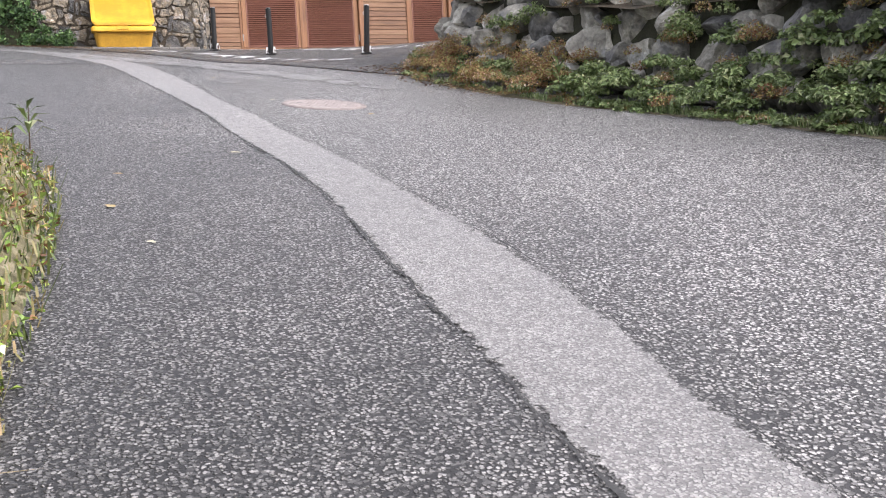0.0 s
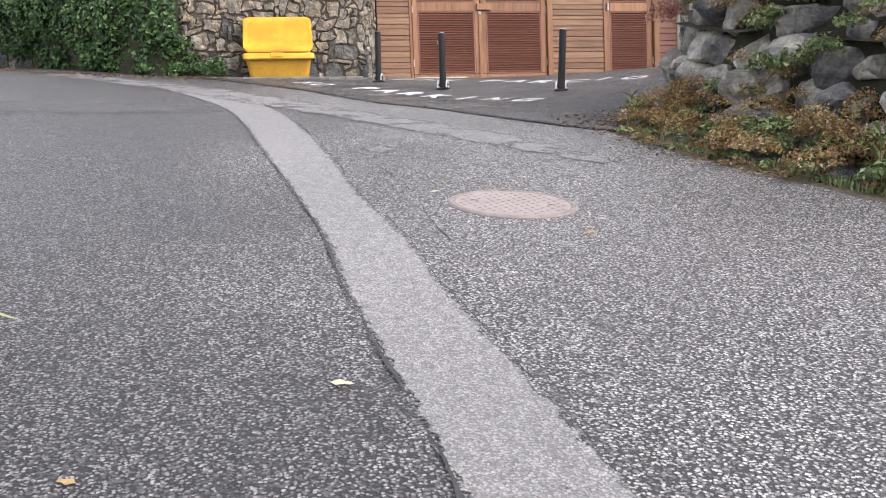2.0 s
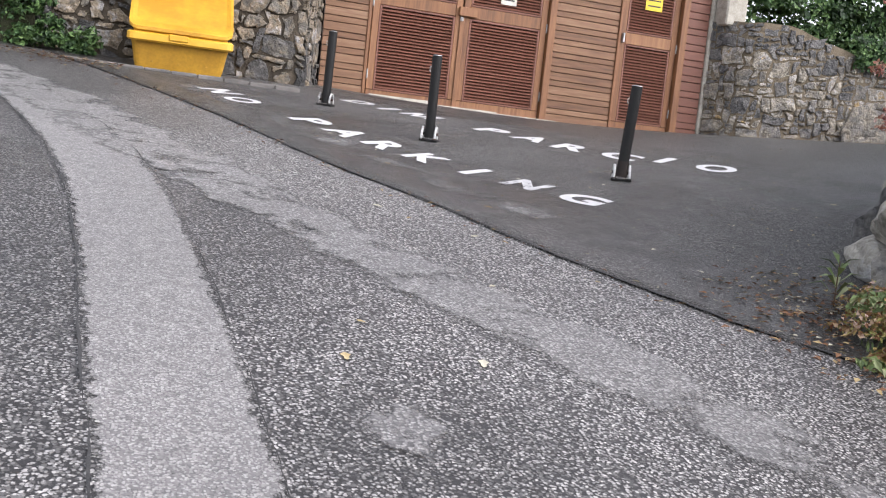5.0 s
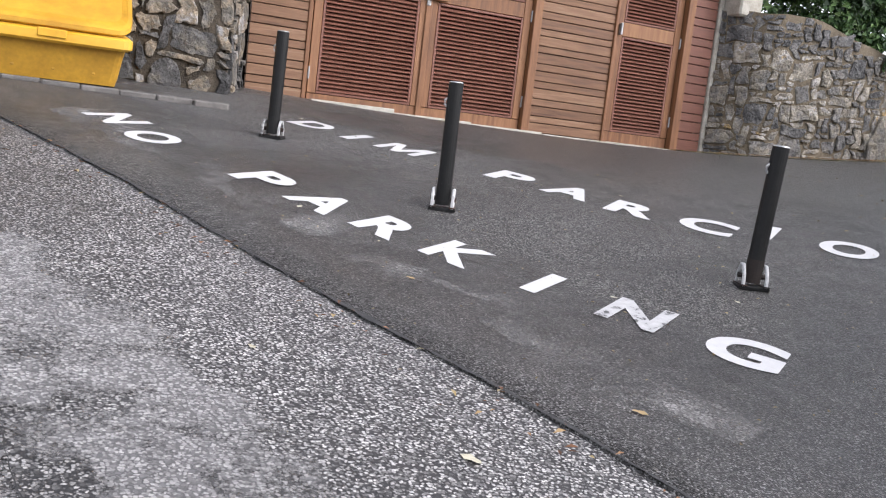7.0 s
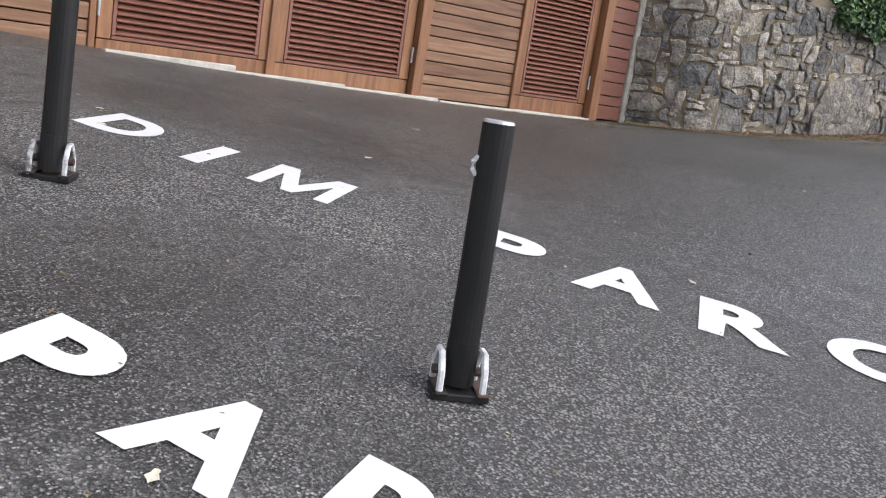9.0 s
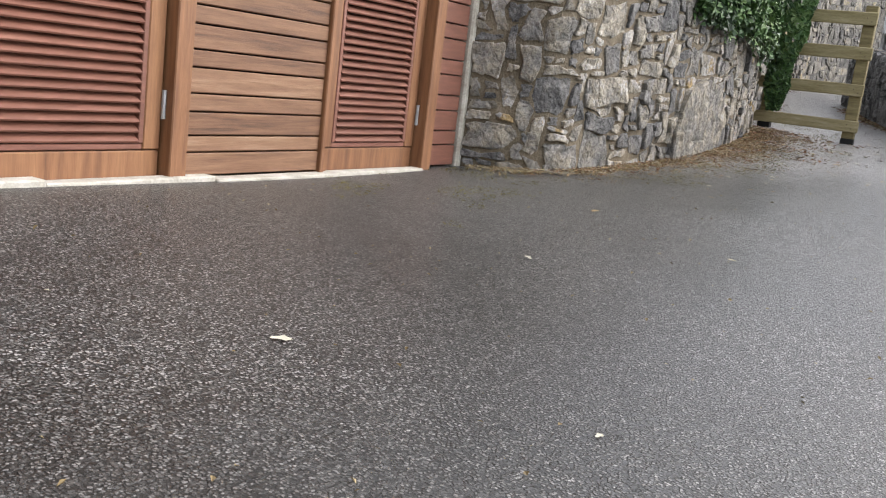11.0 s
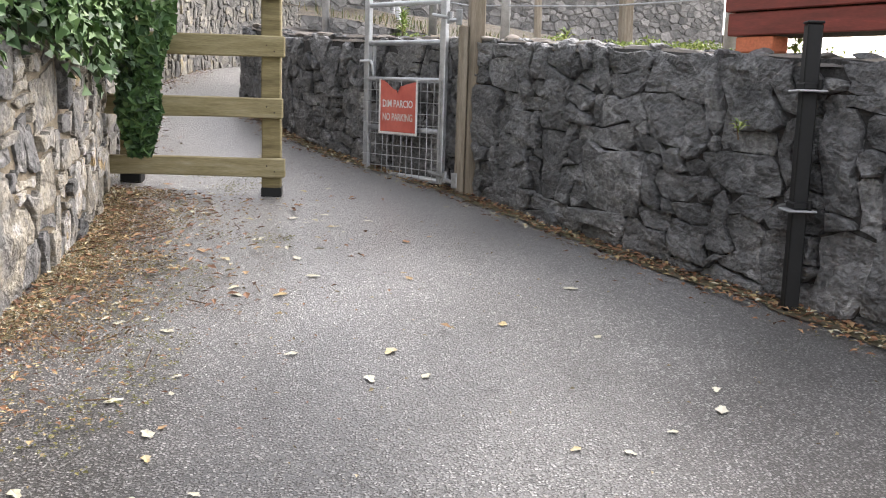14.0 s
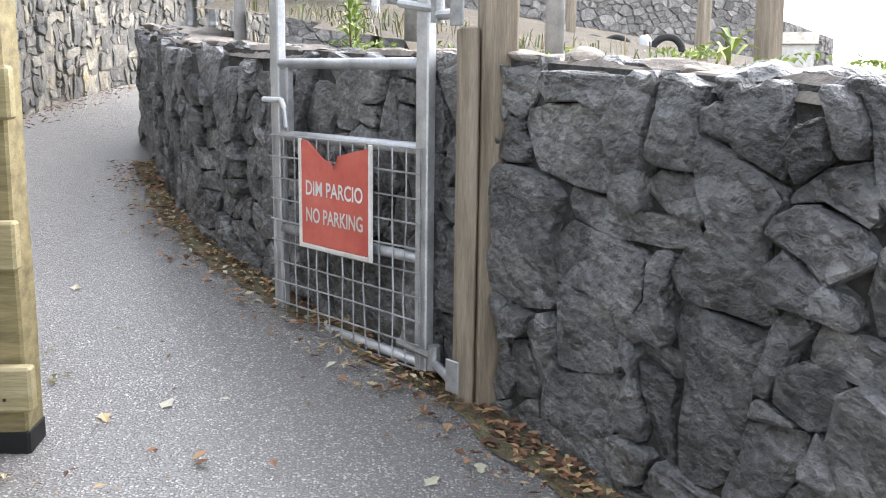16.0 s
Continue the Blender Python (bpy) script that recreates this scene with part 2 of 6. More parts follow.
PATCH = tarmac("patch_asphalt", [(0.0, grey(0.17, 0.02)), (0.5, grey(0.26, 0.03)), (1.0, grey(0.37, 0.03))], (0.14, 0.135, 0.135), 140, 0.6, 0.5, relief=0.003, cover=0.48, holes=(22, 0.27, 0.1, 1.0, 0.2))
TAR = shade("tar_seam", [(0.2, grey(0.012)), (0.8, grey(0.05))], 30, rough=0.7)
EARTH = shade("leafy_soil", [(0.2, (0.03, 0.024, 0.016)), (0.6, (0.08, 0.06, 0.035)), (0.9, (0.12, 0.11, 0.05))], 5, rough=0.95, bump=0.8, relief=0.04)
# the soil again, darkened for the shade between boulders and inside hedges
SHADE_SOIL = shade("shaded_soil", [(0.2, (0.012, 0.012, 0.007)), (0.6, (0.03, 0.03, 0.016)), (0.9, (0.05, 0.055, 0.025))], 5, rough=0.95, bump=0.8, relief=0.04)
DIRT = shade("mossy_grit", [(0.2, (0.05, 0.045, 0.03)), (0.5, (0.11, 0.09, 0.055)), (0.75, (0.14, 0.125, 0.065)), (0.95, (0.26, 0.22, 0.15))], 14, rough=0.95, bump=0.8, relief=0.02)
STONE_PALE = shade("rubble_stone", [(0.03, grey(0.085, 0.0)), (0.28, grey(0.165, 0.03)), (0.5, (0.235, 0.22, 0.195)), (0.7, (0.31, 0.275, 0.215)), (0.88, grey(0.36, 0.04)), (1.0, (0.34, 0.245, 0.12))], 7, rough=0.88, bump=1.0, relief=0.025, vary=0.34, blotch=0.55, fine=45, crag=14)
STONE_DAMP = shade("damp_rubble_stone", [(0.03, grey(0.04, 0.0)), (0.35, grey(0.09, 0.02)), (0.6, (0.16, 0.145, 0.12)), (0.82, (0.25, 0.2, 0.14)), (1.0, grey(0.32, 0.03))], 7, rough=0.85, bump=1.0, relief=0.025, vary=0.4, blotch=0.55, fine=45, crag=12)
MORTAR_DAMP = shade("dark_earthy_mortar", [(0.2, (0.03, 0.024, 0.017)), (0.6, (0.07, 0.056, 0.04)), (0.95, (0.13, 0.11, 0.085))], 9, rough=0.95, bump=0.9, relief=0.02, vary=0)
STONE_FAR = shade("pale_wall_stone", [(0.1, grey(0.092, 0.02)), (0.5, (0.184, 0.173, 0.151)), (0.8, (0.253, 0.233, 0.194)), (1.0, (0.297, 0.243, 0.140))], 6, rough=0.9, bump=0.8, relief=0.02, vary=0.3, island=True, blotch=0.4, crag=7)
STONE_OLD = shade("old_grey_stone", [(0.1, grey(0.1, 0.02)), (0.5, grey(0.2, 0.05)), (0.9, grey(0.33, 0.06))], 6, rough=0.9, bump=0.7, relief=0.02, vary=0.3, island=True, blotch=0.4)
STONE_DARK = shade("dark_wall_stone", [(0.08, grey(0.045)), (0.4, grey(0.132)), (0.7, grey(0.205, 0.01)), (0.88, grey(0.27, 0.02)), (1.0, grey(0.42, 0.01))], 5, (1, 1, 1.3), rough=0.6, bump=1.0, relief=0.06, vary=0.22, blotch=0.6, fine=40, crag=9)
STONE_COPE = shade("coping_stone", [(0.1, grey(0.120, 0.05)), (0.5, (0.240, 0.210, 0.180)), (0.9, (0.330, 0.282, 0.240))], 7, rough=0.9, bump=0.7, relief=0.02, vary=0.25)
BOULDER = shade("boulder_stone", [(0.05, grey(0.075, -0.02)), (0.35, grey(0.17, 0.02)), (0.6, (0.29, 0.275, 0.24)), (0.85, (0.41, 0.39, 0.34)), (1.0, grey(0.5))], 5, rough=0.88, bump=1.0, relief=0.03, vary=0.34, blotch=0.45, fine=38, crag=7)
MORTAR = shade("sandy_mortar", [(0.2, (0.125, 0.1, 0.068)), (0.6, (0.215, 0.175, 0.122)), (0.95, (0.29, 0.25, 0.19))], 9, rough=0.95, bump=0.9, relief=0.02, vary=0)
MORTAR_DARK = shade("dark_joint", [(0.2, grey(0.02)), (0.9, grey(0.09, 0.05))], 8, rough=0.9, bump=0.8, relief=0.03, vary=0)
MORTAR_FAR = shade("grey_mortar", [(0.2, grey(0.095, 0.05)), (0.9, grey(0.210, 0.08))], 8, rough=0.95, bump=0.6, relief=0.02, vary=0)
CONCRETE = shade("pale_concrete", [(0.2, (0.240, 0.216, 0.176)), (0.6, (0.400, 0.376, 0.320)), (0.95, (0.528, 0.504, 0.456))], 10, rough=0.9, bump=0.5, relief=0.008)
BOARD = shade("weathered_board", [(0.05, (0.078, 0.036, 0.019)), (0.35, (0.17, 0.084, 0.044)), (0.65, (0.23, 0.124, 0.068)), (0.92, (0.305, 0.192, 0.12))], 5, (0.5, 6, 9), rough=0.65, bump=0.4, relief=0.004, vary=0.2, blotch=0.25)
FRAME = shade("oiled_door_frame", [(0.05, (0.104, 0.042, 0.018)), (0.45, (0.214, 0.096, 0.042)), (0.9, (0.315, 0.154, 0.070))], 4, (7, 7, 0.6), rough=0.6, bump=0.35, relief=0.003, vary=0.15, blotch=0.2)
LOUVRE = shade("red_brown_louvre", [(0.1, (0.132, 0.051, 0.033)), (0.6, (0.194, 0.079, 0.053)), (0.95, (0.255, 0.114, 0.079))], 5, (1, 6, 9), rough=0.55, bump=0.2, relief=0.002, vary=0.12, blotch=0.15)
# near-black in place of the shade inside the shed and the hut
UNLIT_INSIDE = shade("unlit_interior", [(0.2, (0.012, 0.008, 0.006)), (0.9, (0.03, 0.018, 0.012))], 5, bump=0)
RAIL_WOOD = shade("algae_green_timber", [(0.05, (0.10, 0.075, 0.035)), (0.4, (0.22, 0.18, 0.085)), (0.75, (0.32, 0.27, 0.15)), (1.0, (0.4, 0.35, 0.24))], 4, (5, 0.8, 7), rough=0.85, bump=0.5, relief=0.005, vary=0.15)
POST_WOOD = shade("grey_brown_timber", [(0.05, (0.10, 0.08, 0.055)), (0.45, (0.22, 0.18, 0.13)), (0.9, (0.36, 0.31, 0.245))], 4, (8, 8, 0.7), rough=0.8, bump=0.6, relief=0.006, vary=0.15)
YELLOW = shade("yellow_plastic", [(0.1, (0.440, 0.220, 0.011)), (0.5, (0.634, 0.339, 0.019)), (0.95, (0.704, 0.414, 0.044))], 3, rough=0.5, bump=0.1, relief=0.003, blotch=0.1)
# the bin lip's shade is mixed into this colour along with the grime
YELLOW_GRUBBY_SHADED = shade("grubby_shaded_yellow_plastic", [(0.1, (0.16, 0.08, 0.012)), (0.4, (0.42, 0.22, 0.02)), (0.95, (0.6, 0.33, 0.03))], 4, rough=0.6, bump=0.15, relief=0.004, blotch=0.25)
BLACK = shade("black_paint", [(0.2, grey(0.005)), (0.85, grey(0.012)), (1.0, grey(0.06))], 9, rough=0.55, bump=0.15, relief=0.002, blotch=0.3, spec=0.3)
RUST = shade("rusty_black_steel", [(0.2, (0.012, 0.009, 0.008)), (0.6, (0.03, 0.02, 0.016)), (0.95, (0.09, 0.05, 0.035))], 12, rough=0.8, bump=0.3, relief=0.002)
ZINC = shade("galvanised_steel", [(0.1, grey(0.28, -0.02)), (0.5, grey(0.45, -0.02)), (0.95, grey(0.62, -0.02))], 14, rough=0.5, bump=0.1, relief=0.001, metal=0.65, blotch=0.2)
WORN_WHITE = shade("chipped_white_metal", [(0.15, grey(0.12)), (0.45, grey(0.5)), (0.9, grey(0.72))], 25, rough=0.7, blotch=0.3)
PAINT = shade("road_paint", [(0.0, grey(0.12)), (0.12, grey(0.3)), (0.24, grey(0.52)), (0.95, grey(0.6))], 26, rough=0.6, bump=0.3, relief=0.003, vary=0.03, blotch=0.12)
PAINT_WORN = shade("flaking_road_paint", [(0.0, grey(0.05)), (0.34, grey(0.07)), (0.42, grey(0.42)), (0.95, grey(0.58))], 17, rough=0.65, bump=0.3, relief=0.003, vary=0.0, blotch=0.15)
SIGN_RED = shade("faded_red_sign", [(0.1, (0.46, 0.085, 0.06)), (0.6, (0.58, 0.14, 0.105)), (0.95, (0.66, 0.24, 0.19))], 6, rough=0.5, bump=0.05, blotch=0.12)
SIGN_WHITE = shade("sign_white", [(0.1, (0.5, 0.47, 0.4)), (0.9, grey(0.8))], 8, rough=0.5, bump=0.05, blotch=0.1)
SIGN_YELLOW = shade("sign_yellow", [(0.1, (0.7, 0.5, 0.02)), (0.9, (0.8, 0.6, 0.04))], 8, rough=0.5, bump=0.05, blotch=0.1)
PLANTER_RED = shade("red_brown_planter", [(0.1, (0.14, 0.03, 0.02)), (0.6, (0.24, 0.05, 0.035)), (0.95, (0.3, 0.09, 0.06))], 5, (1, 1, 7), rough=0.6, bump=0.2, relief=0.003)
BRICK = shade("orange_brick", [(0.1, (0.4, 0.09, 0.04)), (0.9, (0.62, 0.2, 0.1))], 12, rough=0.9, bump=0.4, relief=0.005)
RUBBER = shade("tyre_rubber", [(0.2, grey(0.012)), (0.9, grey(0.04))], 9, rough=0.8, bump=0.2, relief=0.004)
IRON = shade("pinkish_cover_iron", [(0.1, (0.16, 0.128, 0.118)), (0.5, (0.24, 0.203, 0.19)), (0.95, (0.31, 0.27, 0.253))], 9, rough=0.7, bump=0.3, relief=0.002, metal=0.1, blotch=0.2)


def foliage(name, stops, rough=0.55):
    return shade(name, stops, 3, rough=rough, bump=0, vary=0.45, island=True, blotch=0.25)


IVY = foliage("ivy_leaf", [(0.05, (0.015, 0.035, 0.012)), (0.4, (0.035, 0.085, 0.024)), (0.75, (0.075, 0.15, 0.04)), (1.0, (0.13, 0.21, 0.07))], 0.58)
HERB = foliage("herb_leaf", [(0.05, (0.06, 0.08, 0.03)), (0.4, (0.125, 0.185, 0.06)), (0.75, (0.21, 0.27, 0.1)), (1.0, (0.33, 0.35, 0.19))])
RUSSET = foliage("russet_leaf", [(0.05, (0.17, 0.06, 0.03)), (0.35, (0.26, 0.14, 0.06)), (0.6, (0.22, 0.22, 0.06)), (0.85, (0.36, 0.25, 0.1)), (1.0, (0.55, 0.4, 0.33))])
PINK = foliage("reddish_shrub_leaf", [(0.05, (0.2, 0.06, 0.045)), (0.45, (0.38, 0.15, 0.11)), (0.75, (0.46, 0.26, 0.16)), (1.0, (0.62, 0.46, 0.43))])
GRASS = foliage("verge_grass", [(0.05, (0.05, 0.07, 0.02)), (0.4, (0.11, 0.145, 0.04)), (0.7, (0.2, 0.17, 0.065)), (1.0, (0.32, 0.23, 0.12))])
MOSS = foliage("olive_moss", [(0.1, (0.09, 0.085, 0.03)), (0.5, (0.16, 0.15, 0.045)), (1.0, (0.26, 0.24, 0.09))], 0.9)
LIME = foliage("young_weed_leaf", [(0.1, (0.12, 0.2, 0.03)), (0.6, (0.24, 0.33, 0.06)), (1.0, (0.38, 0.42, 0.12))])
LITTER = foliage("fallen_leaf", [(0.05, (0.07, 0.035, 0.02)), (0.35, (0.19, 0.09, 0.045)), (0.6, (0.32, 0.17, 0.09)), (0.85, (0.42, 0.33, 0.16)), (1.0, (0.5, 0.47, 0.36))], 0.8)
PALE_LEAF = foliage("pale_fallen_leaf", [(0.1, (0.3, 0.26, 0.15)), (0.5, (0.42, 0.39, 0.27)), (1.0, (0.52, 0.5, 0.41))], 0.7)
HUSK = foliage("buff_husk", [(0.05, (0.13, 0.09, 0.04)), (0.4, (0.26, 0.2, 0.1)), (0.75, (0.38, 0.31, 0.18)), (1.0, (0.5, 0.46, 0.34))], 0.85)
STEM = shade("twig", [(0.2, (0.06, 0.035, 0.02)), (0.9, (0.17, 0.11, 0.06))], 20, rough=0.9)


# ---- building blocks ----
def part(name, bm, material, parent=None, label="", smooth=False):
    """Link a bmesh as one mesh object, under a thing or a part."""
    me = bpy.data.meshes.new(name)
    bm.to_mesh(me)
    bm.free()
    me.materials.append(material)
    if smooth:
        me.polygons.foreach_set("use_smooth", [True] * len(me.polygons))
    ob = new(name, me)
    if parent:
        ob.parent = parent
    if label:
        tagged(ob, label)
    return ob


def empty(name, m, label, category, group=""):
    ob = new(name)
    ob.empty_display_size = 0.1
    ob.matrix_world = m
    return tagged(ob, label, category, group)


def box(bm, x0, y0, z0, x1, y1, z1, bevel=0.0, m=None):
    made = bmesh.ops.create_cube(bm, size=1)["verts"]
    for v in made:
        v.co = Vector((x0 if v.co.x < 0 else x1, y0 if v.co.y < 0 else y1, z0 if v.co.z < 0 else z1))
    if bevel:
        edges = list({e for v in made for e in v.link_edges})
        out = bmesh.ops.bevel(bm, geom=edges, offset=bevel, segments=1, affect="EDGES")
        made = list({v for f in out["faces"] for v in f.verts} | {v for v in made if v.is_valid})
    if m is not None:
        for v in made:
            v.co = m @ v.co
    return bm


def boxed(*args, **kw):
    return box(bmesh.new(), *args, **kw)


def tube(bm, a, b, r, r2=None, n=12):
    a, b = Vector(a), Vector(b)
    turn = (b - a).to_track_quat("Z", "Y").to_matrix().to_4x4()
    bmesh.ops.create_cone(bm, segments=n, radius1=r, radius2=r if r2 is None else r2, depth=(b - a).length, cap_ends=True, matrix=Matrix.Translation((a + b) / 2) @ turn)
    return bm


def tubed(*args, **kw):
    return tube(bmesh.new(), *args, **kw)


def arc_tube(points, r, n=8):
    bm = bmesh.new()
    rings = []
    pts = [Vector(p) for p in points]
    for k, p in enumerate(pts):
        d = (pts[min(k + 1, len(pts) - 1)] - pts[max(k - 1, 0)]).normalized()
        q = d.to_track_quat("Z", "Y")
        rings.append([bm.verts.new(p + q @ Vector((r * math.cos(6.2832 * i / n), r * math.sin(6.2832 * i / n), 0))) for i in range(n)])
    for a, b in zip(rings, rings[1:]):
        for i in range(n):
            bm.faces.new((a[i], a[(i + 1) % n], b[(i + 1) % n], b[i]))
    bm.faces.new(rings[0][::-1])
    bm.faces.new(rings[-1])
    return bm


def along(pts, s):
    """The place and direction at s metres along a line of points."""
    for a, b in zip(pts, pts[1:]):
        a, b = Vector(a), Vector(b)
        l = (b - a).length
        if s <= l or b == Vector(pts[-1]):
            d = (b - a) / l
            return a + d * s, d
        s -= l


def length(pts):
    return sum((Vector(b) - Vector(a)).length for a, b in zip(pts, pts[1:]))


def smooth_line(pts, steps=6):
    """A rounded line through points in the plan."""
    out = []
    P = [Vector(p) for p in pts]
    for i in range(len(P) - 1):
        a, b, c, d = P[max(i - 1, 0)], P[i], P[i + 1], P[min(i + 2, len(P) - 1)]
        for k in range(steps):
            w = spline(k / steps)
            out.append(a * w[0] + b * w[1] + c * w[2] + d * w[3])
    return out + [P[-1]]


def strip(name, left, right, dz, material, step=0.25, ragged=0.0, across=6, skirt=0.0):
    """A paved strip between two lines in the plan, laid on the ground."""
    bm = bmesh.new()
    rim = bm.verts.layers.float.new("rim")
    n = max(2, int(max(length(left), length(right)) / step))
    rows = []
    for i in range(n + 1):
        a = along(left, length(left) * i / n * 0.9999)[0]
        b = along(right, length(right) * i / n * 0.9999)[0]
        a = a + Vector((random.uniform(-1, 1), random.uniform(-1, 1))) * ragged
        b = b + Vector((random.uniform(-1, 1), random.uniform(-1, 1))) * ragged
        row = []
        for k in range(across + 1):
            p = a.lerp(b, k / across)
            row.append(bm.verts.new((p.x, p.y, gz(p.x, p.y) + dz)))
        if skirt:
            row.insert(0, bm.verts.new((a.x, a.y, gz(a.x, a.y) + dz - skirt)))
            row.append(bm.verts.new((b.x, b.y, gz(b.x, b.y) + dz - skirt)))
        rows.append(row)
    for a, b in zip(rows, rows[1:]):
        for k in range(len(a) - 1):
            bm.faces.new((a[k], a[k + 1], b[k + 1], b[k]))
    for row in rows:
        for k, v in enumerate(row):
            v[rim] = 1 - abs(2 * k / (len(row) - 1) - 1)
    bmesh.ops.recalc_face_normals(bm, faces=bm.faces)
    if bm.faces and sum(f.normal.z for f in bm.faces) < 0:
        bmesh.ops.reverse_faces(bm, faces=bm.faces)
    return part(name, bm, material, smooth=True)


def cells(w, h, small, large, seed, wide=1.5, tries=9000, steps=1.7):
    """Stones of mixed sizes that fill a face w by h: a list of outlines."""
    rng = random.Random(seed)
    W = w / wide
    pts = []
    box_size = 2.2 * large
    grid = {}

    def near(x, y, reach):
        i, j = int(x / box_size), int(y / box_size)
        return [p for a in range(i - reach, i + reach + 1) for b in range(j - reach, j + reach + 1) for p in grid.get((a, b), ())]

    for k in range(tries):
        r = small + (large - small) * rng.random() ** steps * (1 - k / tries)
        x, y = rng.uniform(0, W), rng.uniform(0, h)
        if all((x - a) ** 2 + (y - b) ** 2 > ((r + q) * 0.86) ** 2 for a, b, q in near(x, y, 1)):
            pts.append((x, y, r))
            grid.setdefault((int(x / box_size), int(y / box_size)), []).append((x, y, r))
    out = []
    for i, (x, y, r) in enumerate(pts):
        poly = [(0, 0), (W, 0), (W, h), (0, h)]
        for a, b, q in near(x, y, 2):
            if a == x and b == y:
                continue
            nx, ny = a - x, b - y
            c = (a * a + b * b - q * q - x * x - y * y + r * r) / 2
            new_poly = []
            for k in range(len(poly)):
                p, s = poly[k], poly[(k + 1) % len(poly)]
                dp, ds = nx * p[0] + ny * p[1] - c, nx * s[0] + ny * s[1] - c
                if dp <= 0:
                    new_poly.append(p)
                if dp * ds < 0:
                    f = dp / (dp - ds)
                    new_poly.append((p[0] + (s[0] - p[0]) * f, p[1] + (s[1] - p[1]) * f))
            poly = new_poly
            if len(poly) < 3:
                break
        if len(poly) >= 3:
            out.append([(px * wide, py) for px, py in poly])
    return out


def blocks(w, h, unit, seed, wander=0.35, most=(5, 4), turn=0.0):
    """Roughly bedded walling: blocks of mixed sizes fitted over a face w by h, with wandering joints."""
    rng = random.Random(seed)
    uw, uh = unit
    nx, ny = max(1, int(w / uw)), int(h / uh) + 1
    uw = w / nx
    free = [[True] * nx for _ in range(ny)]

    def bend(x, y):
        p = (x / uw * 0.55, y / uh * 0.55, seed)
        q = (x / uw * 0.55 + 31, y / uh * 0.55, seed + 9)
        big = noise.noise((x * 1.1, y * 1.4, seed + 3)) * 0.5
        return (x + (noise.noise(p) + big) * wander * 1.6 * uw, y + (noise.noise(q) + big) * wander * 1.5 * uh)

    out = []
    for j in range(ny):
        for i in range(nx):
            if not free[j][i]:
                continue
            bw, bh = 1 + int(most[0] * rng.random() ** 1.5), 1 + int(most[1] * rng.random() ** 1.7)
            a = 1
            while a < bw and i + a < nx and free[j][i + a]:
                a += 1
            b = 1
            while b < bh and j + b < ny and all(free[j + b][i + k] for k in range(a)):
                b += 1
            for jj in range(j, j + b):
                for ii in range(i, i + a):
                    free[jj][ii] = False
            x0, y0, x1, y1 = i * uw, j * uh, (i + a) * uw, (j + b) * uh
            cut = [rng.uniform(0.08, 0.5) * min(uw, uh) for _ in range(4)]
            pts = [(x0, y0 + cut[0]), (x0 + cut[0], y0)]
            pts += [((x0 + x1) / 2, y0)] if a > 1 else []
            pts += [(x1 - cut[1], y0), (x1, y0 + cut[1])]
            pts += [(x1, (y0 + y1) / 2)] if b > 1 else []
            pts += [(x1, y1 - cut[2]), (x1 - cut[2], y1)]
            pts += [((x0 + x1) / 2, y1)] if a > 1 else []
            pts += [(x0 + cut[3], y1), (x0, y1 - cut[3])]
            pts += [(x0, (y0 + y1) / 2)] if b > 1 else []
            lean, cx, cy = rng.gauss(0, turn), (x0 + x1) / 2, (y0 + y1) / 2
            grow_x, grow_y = 1 - abs(rng.gauss(0, turn)), 1 - abs(rng.gauss(0, turn))
            c, n = math.cos(lean), math.sin(lean)
            pts = [((x - cx) * grow_x, (y - cy) * grow_y) for x, y in pts]
            out.append([bend(cx + x * c - y * n, cy + x * n + y * c) for x, y in pts])
    return out


